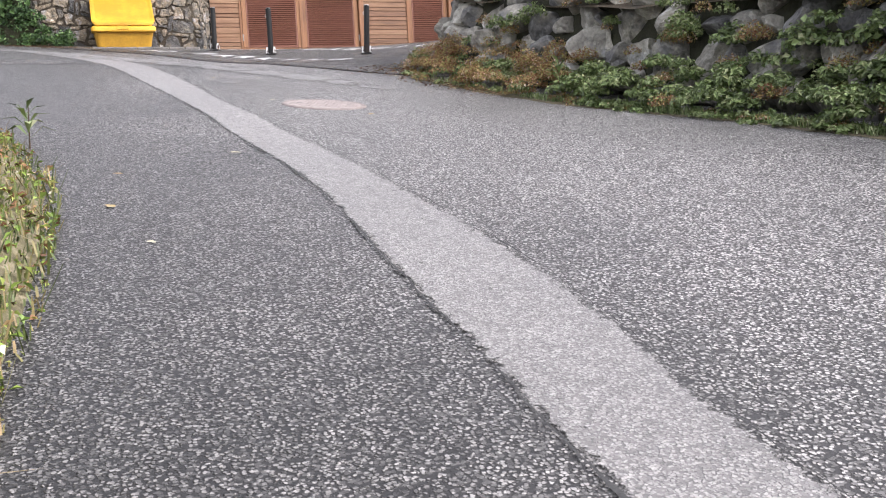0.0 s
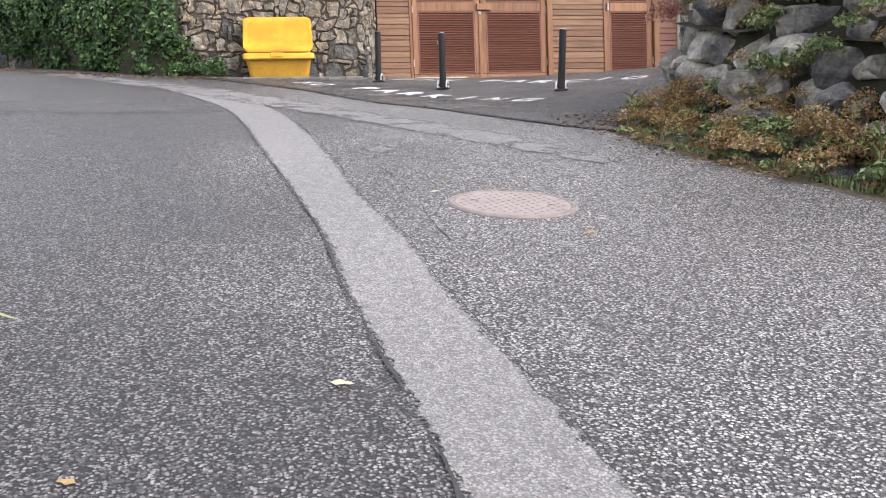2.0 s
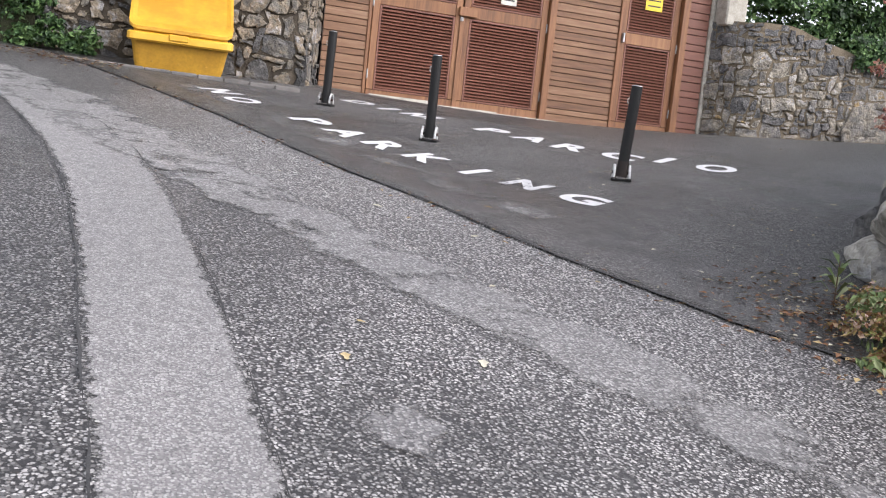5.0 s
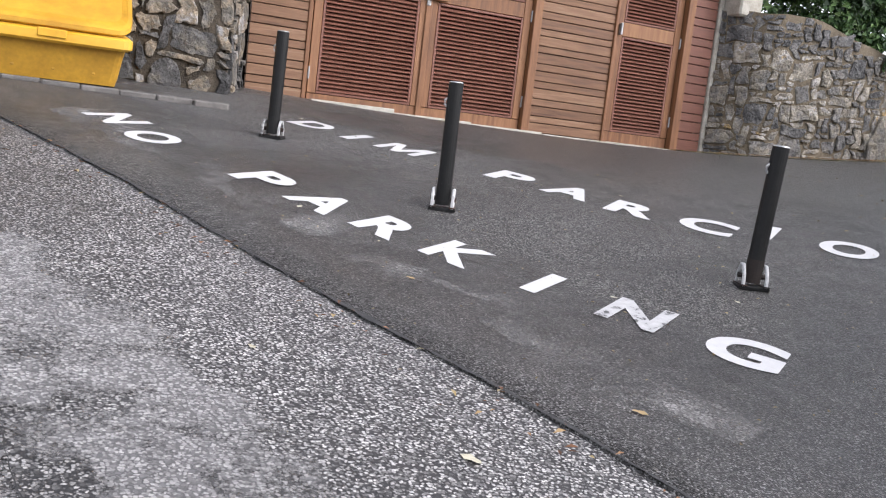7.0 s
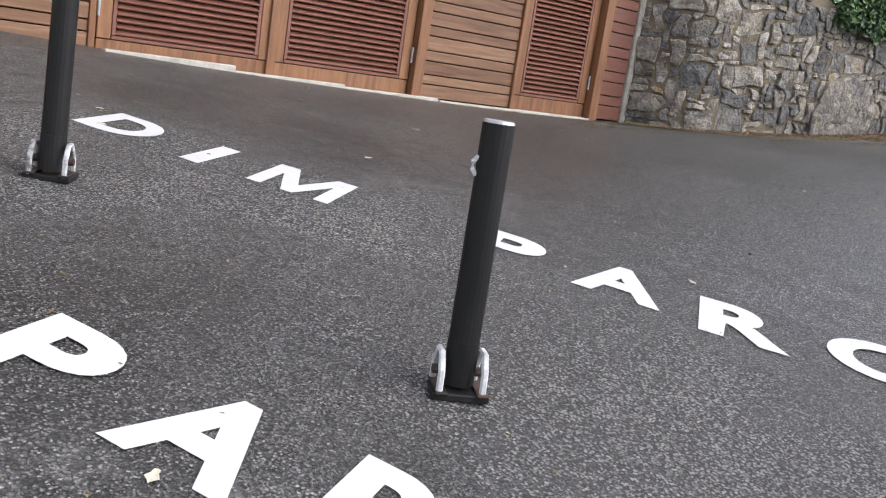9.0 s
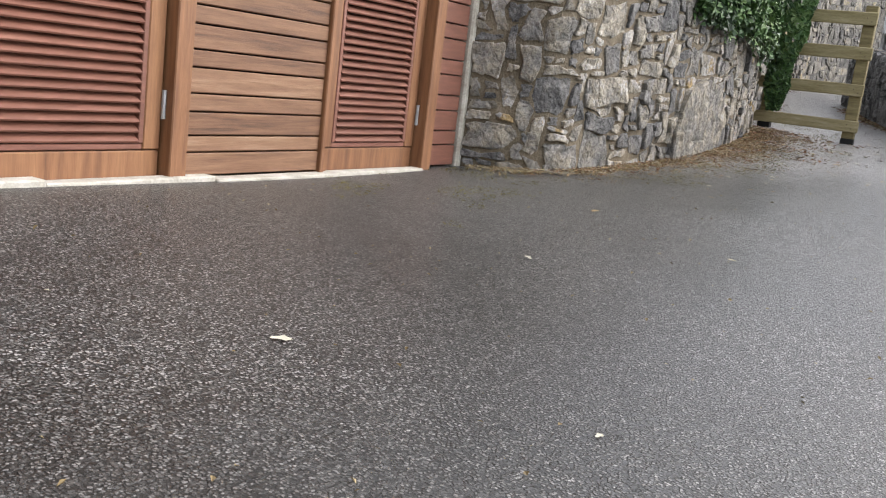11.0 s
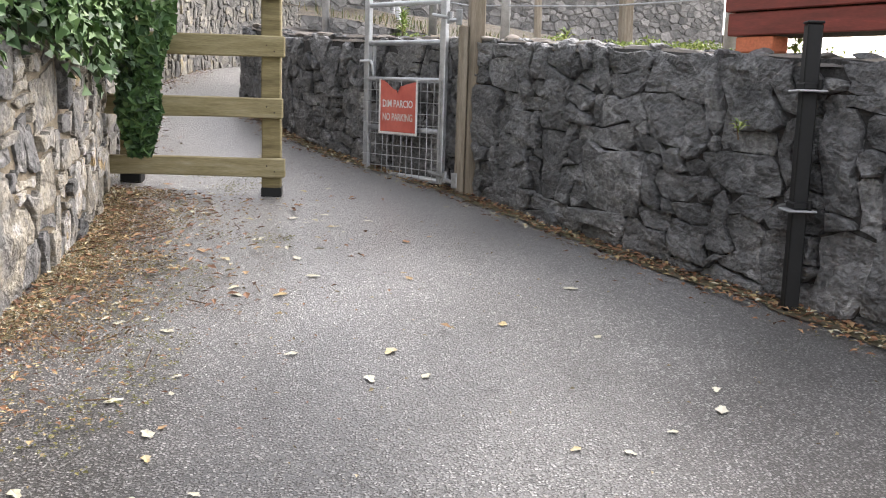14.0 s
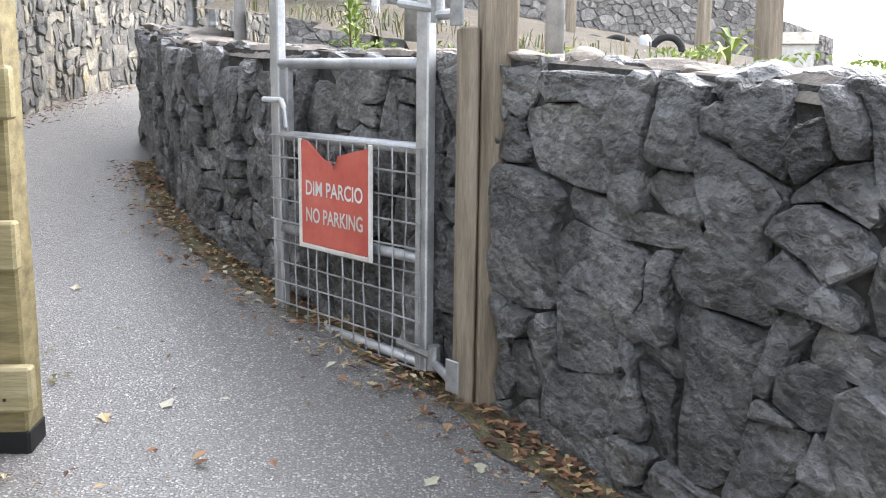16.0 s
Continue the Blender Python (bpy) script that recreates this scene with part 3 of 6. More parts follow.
def stone_shape(poly, gap, proud, rng, rough=1.0, crisp=0.1, cleft=0.3):
    """Rings of (s, h, depth) for one stone within its outline, and its faces."""
    cx, cy = sum(p[0] for p in poly) / len(poly), sum(p[1] for p in poly) / len(poly)
    ring = []
    n = len(poly)
    for k in range(n):
        a, b = poly[k], poly[(k + 1) % n]
        l = math.hypot(b[0] - a[0], b[1] - a[1])
        if l < 0.025:
            ring.append(((a[0] + b[0]) / 2, (a[1] + b[1]) / 2))
            continue
        for f in (crisp, 1 - crisp) if l < 0.11 else (crisp, 0.5, 1 - crisp) if l < 0.2 else (crisp, 0.35, 0.65, 1 - crisp):
            ring.append((a[0] + (b[0] - a[0]) * f, a[1] + (b[1] - a[1]) * f))
    inset = []
    loose = rng.uniform(0.6, 1.5)
    for x, y in ring:
        d = math.hypot(x - cx, y - cy) or 1
        f = max(0.45, 1 - gap * loose * rng.uniform(0.1, 2.2) / d)
        inset.append((cx + (x - cx) * f, cy + (y - cy) * f))
    m = len(inset)
    size = math.sqrt(abs(sum(inset[k][0] * inset[(k + 1) % m][1] - inset[(k + 1) % m][0] * inset[k][1] for k in range(m))) / 2)
    up = proud * rng.uniform(0.3, 1.4)
    tx, ty = rng.uniform(-0.14, 0.14) * rough, rng.uniform(-0.14, 0.14) * rough

    sx, sy = rng.uniform(0, 50), rng.uniform(0, 50)
    split = [(rng.uniform(0.8, 1.7), rng.uniform(-cleft, cleft), rng.uniform(-cleft, cleft)) for _ in range(4)] if crisp < 0.06 else []

    def lift(x, y, amount):
        bumps = noise.noise((x * 9 + sx, y * 9 + sy, 1)) + 0.5 * noise.noise((x * 23 + sx, y * 23 + sy, 2))
        if split:
            # cleft faces that meet in sharp arrises
            return max(0.004 + 0.006 * bumps, min(up * c + (x - cx) * ax + (y - cy) * ay for c, ax, ay in split) + bumps * 0.35 * proud)
        return max(up * 0.25, up + (x - cx) * tx + (y - cy) * ty + bumps * amount * proud * rough)

    verts = [(x, y, -0.05) for x, y in inset]
    verts += [(x, y, lift(x, y, 0.5) * (0.85 if split else 0.55)) for x, y in inset]
    f = max(0.7, 1 - 0.014 / max(size, 0.05))
    for g0, jag, amount in ((f, 0.05, 0.6), (0.72, 0.05, 0.8), (0.42, 0.06, 0.8)):
        for x, y in inset:
            g = g0 * rng.uniform(1 - jag, 1 + jag)
            qx, qy = cx + (x - cx) * g, cy + (y - cy) * g
            verts.append((qx, qy, lift(qx, qy, amount)))
    faces = []
    for r in range(4):
        for k in range(m):
            q = (k + 1) % m
            faces.append((r * m + k, r * m + q, (r + 1) * m + q, (r + 1) * m + k))
    faces.append(tuple(range(4 * m, 5 * m)))
    return verts, faces


def rubble_wall(name, line, top, thick, stone, mortar, small, large, gap, proud, seed, label, base=-0.15, wide=1.5, single=True, out=1, rough=1.0, tries=9000, stones_from=0.0, level=None, crisp=0.1, focus=None, unit=None, wander=0.35, most=(5, 4), cleft=0.3, sunk=0.02, turn=0.0):
    """A rubble wall on a line in the plan: a mortar core, and stones on its face. top(s) gives its top's height."""
    foot = level or (lambda x, y: gz(x, y) + base)
    total = length(line)

    def place(s, h, d):
        p, t = along(line, min(max(s, 0.0), total * 0.9999))
        p2, t2 = along(line, min(max(s + 0.12, 0.0), total * 0.9999))
        p0, t0 = along(line, min(max(s - 0.12, 0.0), total * 0.9999))
        t = (t + t2 + t0).normalized()
        n = Vector((t.y, -t.x)) * out
        z0 = foot(p.x, p.y)
        return Vector((p.x + n.x * d, p.y + n.y * d, z0 + h))

    bm = bmesh.new()
    n = int(total / 0.1)
    rows = []
    for i in range(n + 1):
        s = total * i / n
        hh = top(s) - foot(*along(line, min(s, total * 0.9999))[0])
        rows.append([bm.verts.new(place(s, hh * k / 10, 0.006 * noise.noise((s * 9, k * 1.7, seed)) - (sunk if crisp < 0.06 else 0.0))) for k in range(11)] + [bm.verts.new(place(s, hh, -thick)), bm.verts.new(place(s, 0, -thick))])
    for a, b in zip(rows, rows[1:]):
        for k in range(len(a) - 1):
            bm.faces.new((a[k], b[k], b[k + 1], a[k + 1]))
    bm.faces.new(rows[0])
    bm.faces.new(rows[-1][::-1])
    bmesh.ops.recalc_face_normals(bm, faces=bm.faces)
    core = part(name, bm, mortar)
    tagged(core, label, "wall", kind="structure")
    rng = random.Random(seed)
    tall = max(top(s) - foot(*along(line, s)[0]) for s in np.linspace(0, total * 0.999, 40))
    joined_v, joined_f = [], []
    count = 0
    packed = blocks(total, tall, unit, seed, wander, most, turn) if unit else cells(total, tall, small, large, seed, wide, tries)
    if focus is not None:
        packed.sort(key=lambda q: abs(q[0][0] - focus))
    for poly in packed:
        cx, cy = sum(p[0] for p in poly) / len(poly), sum(p[1] for p in poly) / len(poly)
        lim = top(cx) - foot(*along(line, min(cx, total * 0.999))[0])
        if cy > lim - 0.01:
            continue
        poly = [(x, min(y, lim + rng.uniform(-0.02, 0.02))) for x, y in poly]
        vs, fs = stone_shape(poly, gap, proud, rng, rough, crisp, cleft)
        pts = [place(*v) for v in vs]
        if single and count < 300 and cx >= stones_from:
            c = sum(pts, Vector()) / len(pts)
            me = bpy.data.meshes.new("stone")
            me.from_pydata([p - c for p in pts], [], fs)
            sides = 2 * (len(vs) // 5)
            me.polygons.foreach_set("use_smooth", [i >= sides and crisp >= 0.06 for i in range(len(fs))])
            me.materials.append(stone)
            ob = new("stone", me)
            ob.location = c
            ob.parent = core
            count += 1
        else:
            o = len(joined_v)
            joined_v += pts
            joined_f += [tuple(i + o for i in f) for f in fs]
    if joined_v:
        me = bpy.data.meshes.new("stonework")
        me.from_pydata(joined_v, [], joined_f)
        me.materials.append(stone)
        ob = new("stonework", me)
        ob.parent = core
        tagged(ob, kind="stuff")
    return core, place


def leaf_mesh(name, pts, sizes, normals, material, aspect=0.5, fold=0.25, parent=None, droop=0.5):
    """Many small leaves in one mesh: at each place a folded blade of that size."""
    k = len(pts)
    pts, sizes = np.asarray(pts, float), np.asarray(sizes, float)[:, None]
    nrm = np.asarray(normals, float) + np.random.normal(0, droop, (k, 3))
    nrm /= np.linalg.norm(nrm, axis=1)[:, None] + 1e-9
    t = np.random.normal(0, 1, (k, 3))
    t -= nrm * (t * nrm).sum(1)[:, None]
    t /= np.linalg.norm(t, axis=1)[:, None] + 1e-9
    u = np.cross(nrm, t)
    w = sizes * aspect * np.random.uniform(0.7, 1.3, (k, 1))
    verts = np.stack([pts - t * sizes * 0.5, pts + u * w * 0.5 + nrm * w * fold - t * sizes * 0.05, pts + t * sizes * 0.5 - nrm * sizes * 0.15, pts - u * w * 0.5 + nrm * w * fold - t * sizes * 0.05], 1).reshape(-1, 3)
    i = np.arange(k)[:, None] * 4
    tri = np.concatenate([i + np.array([[0, 1, 2]]), i + np.array([[0, 2, 3]])], 1).reshape(-1, 3)
    me = bpy.data.meshes.new(name)
    me.from_pydata(verts.tolist(), [], tri.tolist())
    me.materials.append(material)
    ob = new(name, me)
    if parent:
        ob.parent = parent
    return ob


def clump(centre, radius, n, flat=0.7):
    """Places and outward normals of leaves in an uneven clump."""
    d = np.random.normal(0, 1, (n, 3))
    d /= np.linalg.norm(d, axis=1)[:, None]
    d[:, 2] = np.abs(d[:, 2]) * 0.9 + d[:, 2] * 0.1
    r = radius * np.random.uniform(0.35, 1.0, (n, 1)) ** 0.6
    return np.asarray(centre) + d * r * np.array([1, 1, flat]), d + np.array([0, 0, 0.6])


def blade_mesh(name, roots, heights, material, width=0.006, lean=0.5, parent=None):
    """Grass: thin bent blades rising from their roots."""
    k = len(roots)
    roots = np.asarray(roots, float)
    h = np.asarray(heights, float)[:, None]
    a = np.random.uniform(0, 6.283, (k, 1))
    out = np.concatenate([np.cos(a), np.sin(a), np.zeros((k, 1))], 1)
    side = np.concatenate([-np.sin(a), np.cos(a), np.zeros((k, 1))], 1) * width * np.random.uniform(0.6, 1.5, (k, 1))
    b = np.random.uniform(0.1, 1.0, (k, 1)) * lean
    up = np.array([[0, 0, 1.0]])
    mid = roots + up * h * 0.6 + out * h * b * 0.35
    tip = roots + up * h * (1 - 0.45 * b) + out * h * b
    verts = np.stack([roots - side, roots + side, mid + side * 0.8, mid - side * 0.8, tip], 1).reshape(-1, 3)
    i = np.arange(k)[:, None] * 5
    tri = np.concatenate([i + np.array([[0, 1, 2]]), i + np.array([[0, 2, 3]]), i + np.array([[3, 2, 4]])], 1).reshape(-1, 3)
    me = bpy.data.meshes.new(name)
    me.from_pydata(verts.tolist(), [], tri.tolist())
    me.materials.append(material)
    ob = new(name, me)
    if parent:
        ob.parent = parent
    return ob


def letter_shape(text, bold=0.02):
    """The flat outline of built-in lettering as vertices and faces, in a box 1 high."""
    cu = bpy.data.curves.new("letter", "FONT")
    cu.body, cu.offset, cu.resolution_u = text, bold, 6
    ob = new("letter", cu)
    me = bpy.data.meshes.new_from_object(ob.evaluated_get(bpy.context.evaluated_depsgraph_get()))
    vs, fs = [v.co.copy() for v in me.vertices], [tuple(p.vertices) for p in me.polygons]
    bpy.data.objects.remove(ob)
    bpy.data.meshes.remove(me)
    bpy.data.curves.remove(cu)
    x0, x1 = min(v.x for v in vs), max(v.x for v in vs)
    y0, y1 = min(v.y for v in vs), max(v.y for v in vs)
    return [((v.x - x0) / (x1 - x0), (v.y - y0) / (y1 - y0)) for v in vs], fs


def boulder(r, seed, flat=0.75):
    """An angular weathered boulder about r in half-width."""
    bm = bmesh.new()
    bmesh.ops.create_icosphere(bm, subdivisions=3, radius=1)
    rng = random.Random(seed)
    planes = [(Vector((rng.gauss(0, 1), rng.gauss(0, 1), rng.gauss(0, 0.8))).normalized(), rng.uniform(0.46, 0.78)) for _ in range(11)]
    sx, sy = rng.uniform(0.85, 1.3), rng.uniform(0.8, 1.1)
    for v in bm.verts:
        for n, d in planes:
            o = v.co.dot(n) - d
            if o > 0:
                v.co -= n * o
        v.co += v.co.normalized() * (0.1 * noise.noise(v.co * 2.2 + Vector((seed, 0, 0))) + 0.05 * noise.noise(v.co * 7 + Vector((0, seed, 0))))
        v.co = Vector((v.co.x * sx, v.co.y * sy, v.co.z * flat)) * r
    return bm


# ---- ground, road, forecourt ----
def sheet(name, xs, ys, height, material, keep=None):
    bm = bmesh.new()
    vs = [[bm.verts.new((x, y, height(x, y))) for x in xs] for y in ys]
    for j in range(len(ys) - 1):
        for i in range(len(xs) - 1):
            if keep is None or keep((xs[i] + xs[i + 1]) / 2, (ys[j] + ys[j + 1]) / 2):
                bm.faces.new((vs[j][i], vs[j][i + 1], vs[j + 1][i + 1], vs[j + 1][i]))
    bmesh.ops.delete(bm, geom=[v for v in bm.verts if not v.link_faces], context="VERTS")
    return part(name, bm, material, smooth=True)


def steps(a, b, d):
    return [a + (b - a) * i / int((b - a) / d) for i in range(int((b - a) / d) + 1)]


far = [-900, -400, -150, -60]
ground = sheet("ground", far + steps(-24, 40, 2) + [80, 160, 400, 900], far + steps(-24, 40, 2) + [80, 160, 400, 900], lambda x, y: gz(x, y) - 0.12, EARTH)
tagged(ground, "dark leaf-strewn soil under and around the paving", "ground", kind="structure")
road = sheet("road", steps(-16, 7, 0.5), steps(-14, 26, 0.5), lambda x, y: gz(x, y), ROAD)
tagged(road, "steep grey road of coarse worn stone chippings", "road", kind="structure")

JOINT = smooth_line([(3.5, 9.75), (2.78, 10.35), (2.35, 10.95), (2.06, 11.5), (1.75, 12.42), (1.27, 13.57), (0.98, 14.22), (0.5, 15.25), (0.02, 16.25), (-0.4, 16.9)])
yard_right = [(4.8, 9.6), (6, 10.8), (8, 12.4), (11, 14.0), (15, 15.9), (18, 16.4), (26, 17.0), (26, 18.4), (26, 20), (24, 21)]
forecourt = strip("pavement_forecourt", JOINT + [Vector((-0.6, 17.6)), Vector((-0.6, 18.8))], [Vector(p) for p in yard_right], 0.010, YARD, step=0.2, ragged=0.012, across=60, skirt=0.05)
tagged(forecourt, "dark fine-grained asphalt forecourt and footpath", "forecourt", kind="structure")

TRENCH_L = smooth_line([(0.36, -1.0), (0.41, 2.5), (0.43, 2.96), (0.46, 3.81), (0.54, 5.2), (0.46, 6.64), (0.45, 7.4), (0.38, 8.33), (0.25, 9.7), (0.07, 11.6), (-0.24, 13.1), (-0.8, 14.9)])
TRENCH_R = smooth_line([(0.74, -1.0), (0.79, 2.44), (0.84, 3.0), (0.9, 3.9), (0.88, 5.42), (0.8, 6.7), (0.79, 7.4), (0.71, 8.25), (0.66, 9.6), (0.5, 11.6), (0.2, 13.2), (-0.4, 15.0)])
BAND_L = smooth_line([(-2.6, 16.9), (-0.9, 14.7), (-0.1, 13.0), (0.49, 11.83), (1.04, 10.87), (1.61, 9.91), (2.1, 9.25), (2.3, 9.08)])
BAND_R = smooth_line([(-2.0, 17.5), (-0.4, 15.5), (0.4, 13.9), (1.0, 12.5), (1.45, 11.4), (1.95, 10.5), (2.35, 9.75), (2.45, 9.25)])
CROSS_L = smooth_line([(-7.0, 12.7), (-4.0, 13.0), (-2.0, 12.9), (-0.16, 12.7)])
CROSS_R = smooth_line([(-7.0, 10.6), (-4.0, 11.0), (-2.0, 11.4), (0.08, 11.5)])
for left, right, dz, skin, words in ((CROSS_L, CROSS_R, 0.0055, FILM, "pale worn asphalt across the upper road"), (TRENCH_L, TRENCH_R, 0.004, PATCH, "smooth light grey asphalt trench patch down the road"), (BAND_L, BAND_R, 0.007, BAND, "smooth light grey asphalt patch across the road")):
    ob = strip("road_patch", left, right, dz, skin, step=0.05, ragged=0.007, across=4)
    tagged(ob, words, "road patch", kind="structure")


def seam(line, width, dz, label, gaps=0.25, seed=0):
    """A broken crack or tar line on the ground."""
    rng = random.Random(seed)
    bm = bmesh.new()
    n = int(length(line) / 0.04)
    last = None
    for i in range(n):
        p, d = along(line, i * 0.04)
        side = Vector((-d.y, d.x))
        p = p + side * (0.012 * noise.noise((i * 0.13, seed, 0)) + rng.uniform(-0.003, 0.003))
        w = width * max(0.0, 0.75 + 0.9 * noise.noise((i * 0.11, seed + 5, 1)) - gaps) * rng.uniform(0.6, 1.2)
        row = [bm.verts.new((q.x, q.y, gz(q.x, q.y) + dz)) for q in (p - side * w, p + side * w)]
        if last:
            bm.faces.new((last[1], last[0], row[0], row[1]))
        last = row
    ob = part("crack", bm, TAR)
    return tagged(ob, label, "crack", kind="structure")


seam(TRENCH_L, 0.008, 0.0085, "dark open crack along the patch edge", 0.3, 1)
seam(TRENCH_R, 0.006, 0.0085, "dark broken crack along the patch edge", 0.5, 2)
seam(JOINT, 0.014, 0.0125, "dark tar joint between road and forecourt", 0.05, 4)
seam(smooth_line([(1.0, 6.9), (0.95, 7.6), (0.98, 8.4), (0.9, 9.2)]), 0.006, 0.004, "dark hairline crack in the road", 0.4, 7)
seam(smooth_line([(-4.5, 11.2), (-2, 11.6), (-0.8, 11.4), (0.05, 11.6)]), 0.006, 0.004, "dark crack across the road", 0.3, 8)
seam(smooth_line([(2.3, 9.08), (2.7, 9.35), (3.0, 9.7)]), 0.006, 0.004, "dark crack towards the verge", 0.2, 9)

spot = bmesh.new()
spot_rim = spot.verts.layers.float.new("rim")
ring = [spot.verts.new((x, y, gz(x, y) + 0.005)) for x, y in ((1.00 + 0.14 * math.cos(a) * (1 + 0.3 * math.sin(3 * a)), 9.62 + 0.18 * math.sin(a) * (1 + 0.25 * math.cos(5 * a))) for a in np.linspace(0, 6.1, 22))]
hub = spot.verts.new((1.00, 9.62, gz(1.00, 9.62) + 0.006))
hub[spot_rim] = 1.0
for i in range(len(ring)):
    spot.faces.new((ring[i], ring[(i + 1) % len(ring)], hub))
tagged(part("road_patch", spot, BAND), "small pale worn patch on the road", "road patch", kind="structure")


def frame_on(x, y, turn=0.0, lift=0.0):
    """A pose lying on the ground's slope."""
    n = Vector((gz(x - 0.2, y) - gz(x + 0.2, y), gz(x, y - 0.2) - gz(x, y + 0.2), 0.4)).normalized()
    q = n.to_track_quat("Z", "Y").to_matrix().to_4x4()
    flat_x = Vector((1, 0, 0)) - n * n.x
    flat_x.normalize()
    flat_y = n.cross(flat_x)
    q = Matrix((flat_x, flat_y, n)).transposed().to_4x4()
    return Matrix.Translation(Vector((x, y, gz(x, y))) + n * lift) @ q @ pose(0, 0, 0, 0, 0, turn)


# dust dried beside the joint
dust_l = [v + Vector((0.06, 0.03)) for v in JOINT[20:46]]
dust_r = [v + Vector((0.85, 0.35)) for v in JOINT[20:46]]
film_r = [v + Vector((3.4, 1.5)) for v in JOINT[2:52]]
# this film brightens the forecourt's mouth, a painted stand-in for its sheen
tagged(strip("dust_film", JOINT[2:52], film_r, 0.0128, FILM, step=0.2, ragged=0.04, across=14), "pale film over the dark forecourt, its sheen put into colour", "dust", kind="structure")
tagged(strip("dust_stain", dust_l, dust_r, 0.0135, DUST, step=0.1, ragged=0.04, across=4), "pale dried dust stain on the dark asphalt", "stain", kind="structure")

# manhole cover
cover = empty("manhole_cover", frame_on(1.425, 8.005, -20) @ Matrix.Scale(0.95, 4), "round pinkish iron manhole cover with raised tread in the road", "manhole cover")
bm = bmesh.new()
prof = [(0.303, 0.004), (0.306, 0.0115), (0.328, 0.012), (0.338, 0.004), (0.34, -0.03)]
rings = [[bm.verts.new((r * math.cos(a), r * math.sin(a), z)) for a in np.linspace(0, 2 * math.pi, 49)[:-1]] for r, z in prof]
for a, b in zip(rings, rings[1:]):
    for i in range(48):
        bm.faces.new((a[i], b[i], b[(i + 1) % 48], a[(i + 1) % 48]))
part("rim", bm, IRON, cover, "notched iron rim ring")
bm = bmesh.new()
bmesh.ops.create_cone(bm, segments=48, radius1=0.302, radius2=0.3, depth=0.03, cap_ends=True, matrix=Matrix.Translation((0, 0, -0.004)))
plate = part("cover_plate", bm, IRON, cover)
bm = bmesh.new()
for i in range(-5, 6):
    for j in range(-5, 6):
        x, y = i * 0.052 + (j % 2) * 0.026, j * 0.047
        if math.hypot(x, y) < 0.28 and math.hypot(abs(x) - 0.2, y) > 0.045:
            a = 0.785 if (i + j) % 2 else -0.785
            box(bm, -0.011, -0.0045, 0.010, 0.011, 0.0045, 0.0135, 0.0015, Matrix.Translation((x, y, 0)) @ Matrix.Rotation(a, 4, "Z"))
tagged(part("tread", bm, IRON, plate), kind="stuff")
for s in (-1, 1):
    part("keyhole", boxed(s * 0.2 - 0.022, -0.01, 0.008, s * 0.2 + 0.022, 0.01, 0.0122, 0.003), TAR, plate, "dark slotted keyhole")
for i in range(24):
    a = i / 24 * 6.2832
    part("rim_notch", boxed(-0.016, -0.006, 0.011, 0.016, 0.006, 0.0135, 0.001, m=Matrix.Rotation(a, 4, "Z") @ Matrix.Translation((0.318, 0, 0)) @ Matrix.Rotation(1.57, 4, "Z")), IRON, cover)

# white lettering on the forecourt
SHAPES = {c: letter_shape(c, 0.04) for c in "NOPARKIGDC"}
SHAPES["M"] = ([(0, 0), (0.18, 0), (0.18, 0.66), (0.43, 0), (0.57, 0), (0.82, 0.66), (0.82, 0), (1, 0), (1, 1), (0.75, 1), (0.5, 0.34), (0.25, 1), (0, 1)], [(0, 1, 2, 11, 12), (2, 3, 10, 11), (3, 4, 10), (4, 5, 9, 10), (5, 6, 7, 8, 9)])


def ground_words(letters, label, cap=0.305):
    c = letters[0]
    thing = empty("ground_lettering", Matrix.Translation((c[1], c[2], gz(c[1], c[2]) + 0.016)), label, "lettering")
    for k, (ch, x, y, w, dx, dy) in enumerate(letters):
        d = Vector((dx, dy)).normalized()
        u = Vector((-d.y, d.x))
        vs, fs = SHAPES[ch]
        bm = bmesh.new()
        made = []
        for a, b in vs:
            q = Vector((x, y)) + d * a * w + u * b * cap
            made.append(bm.verts.new((q.x - c[1], q.y - c[2], gz(q.x, q.y) + 0.0155 - gz(c[1], c[2]) - 0.016)))
        for f in fs:
            bm.faces.new([made[i] for i in f])
        bmesh.ops.triangulate(bm, faces=bm.faces)
        flaked = k == 7 and ch == "N"
        part("letter", bm, PAINT_WORN if flaked else PAINT, thing, "flaking worn white letter" if flaked else "")
    return thing


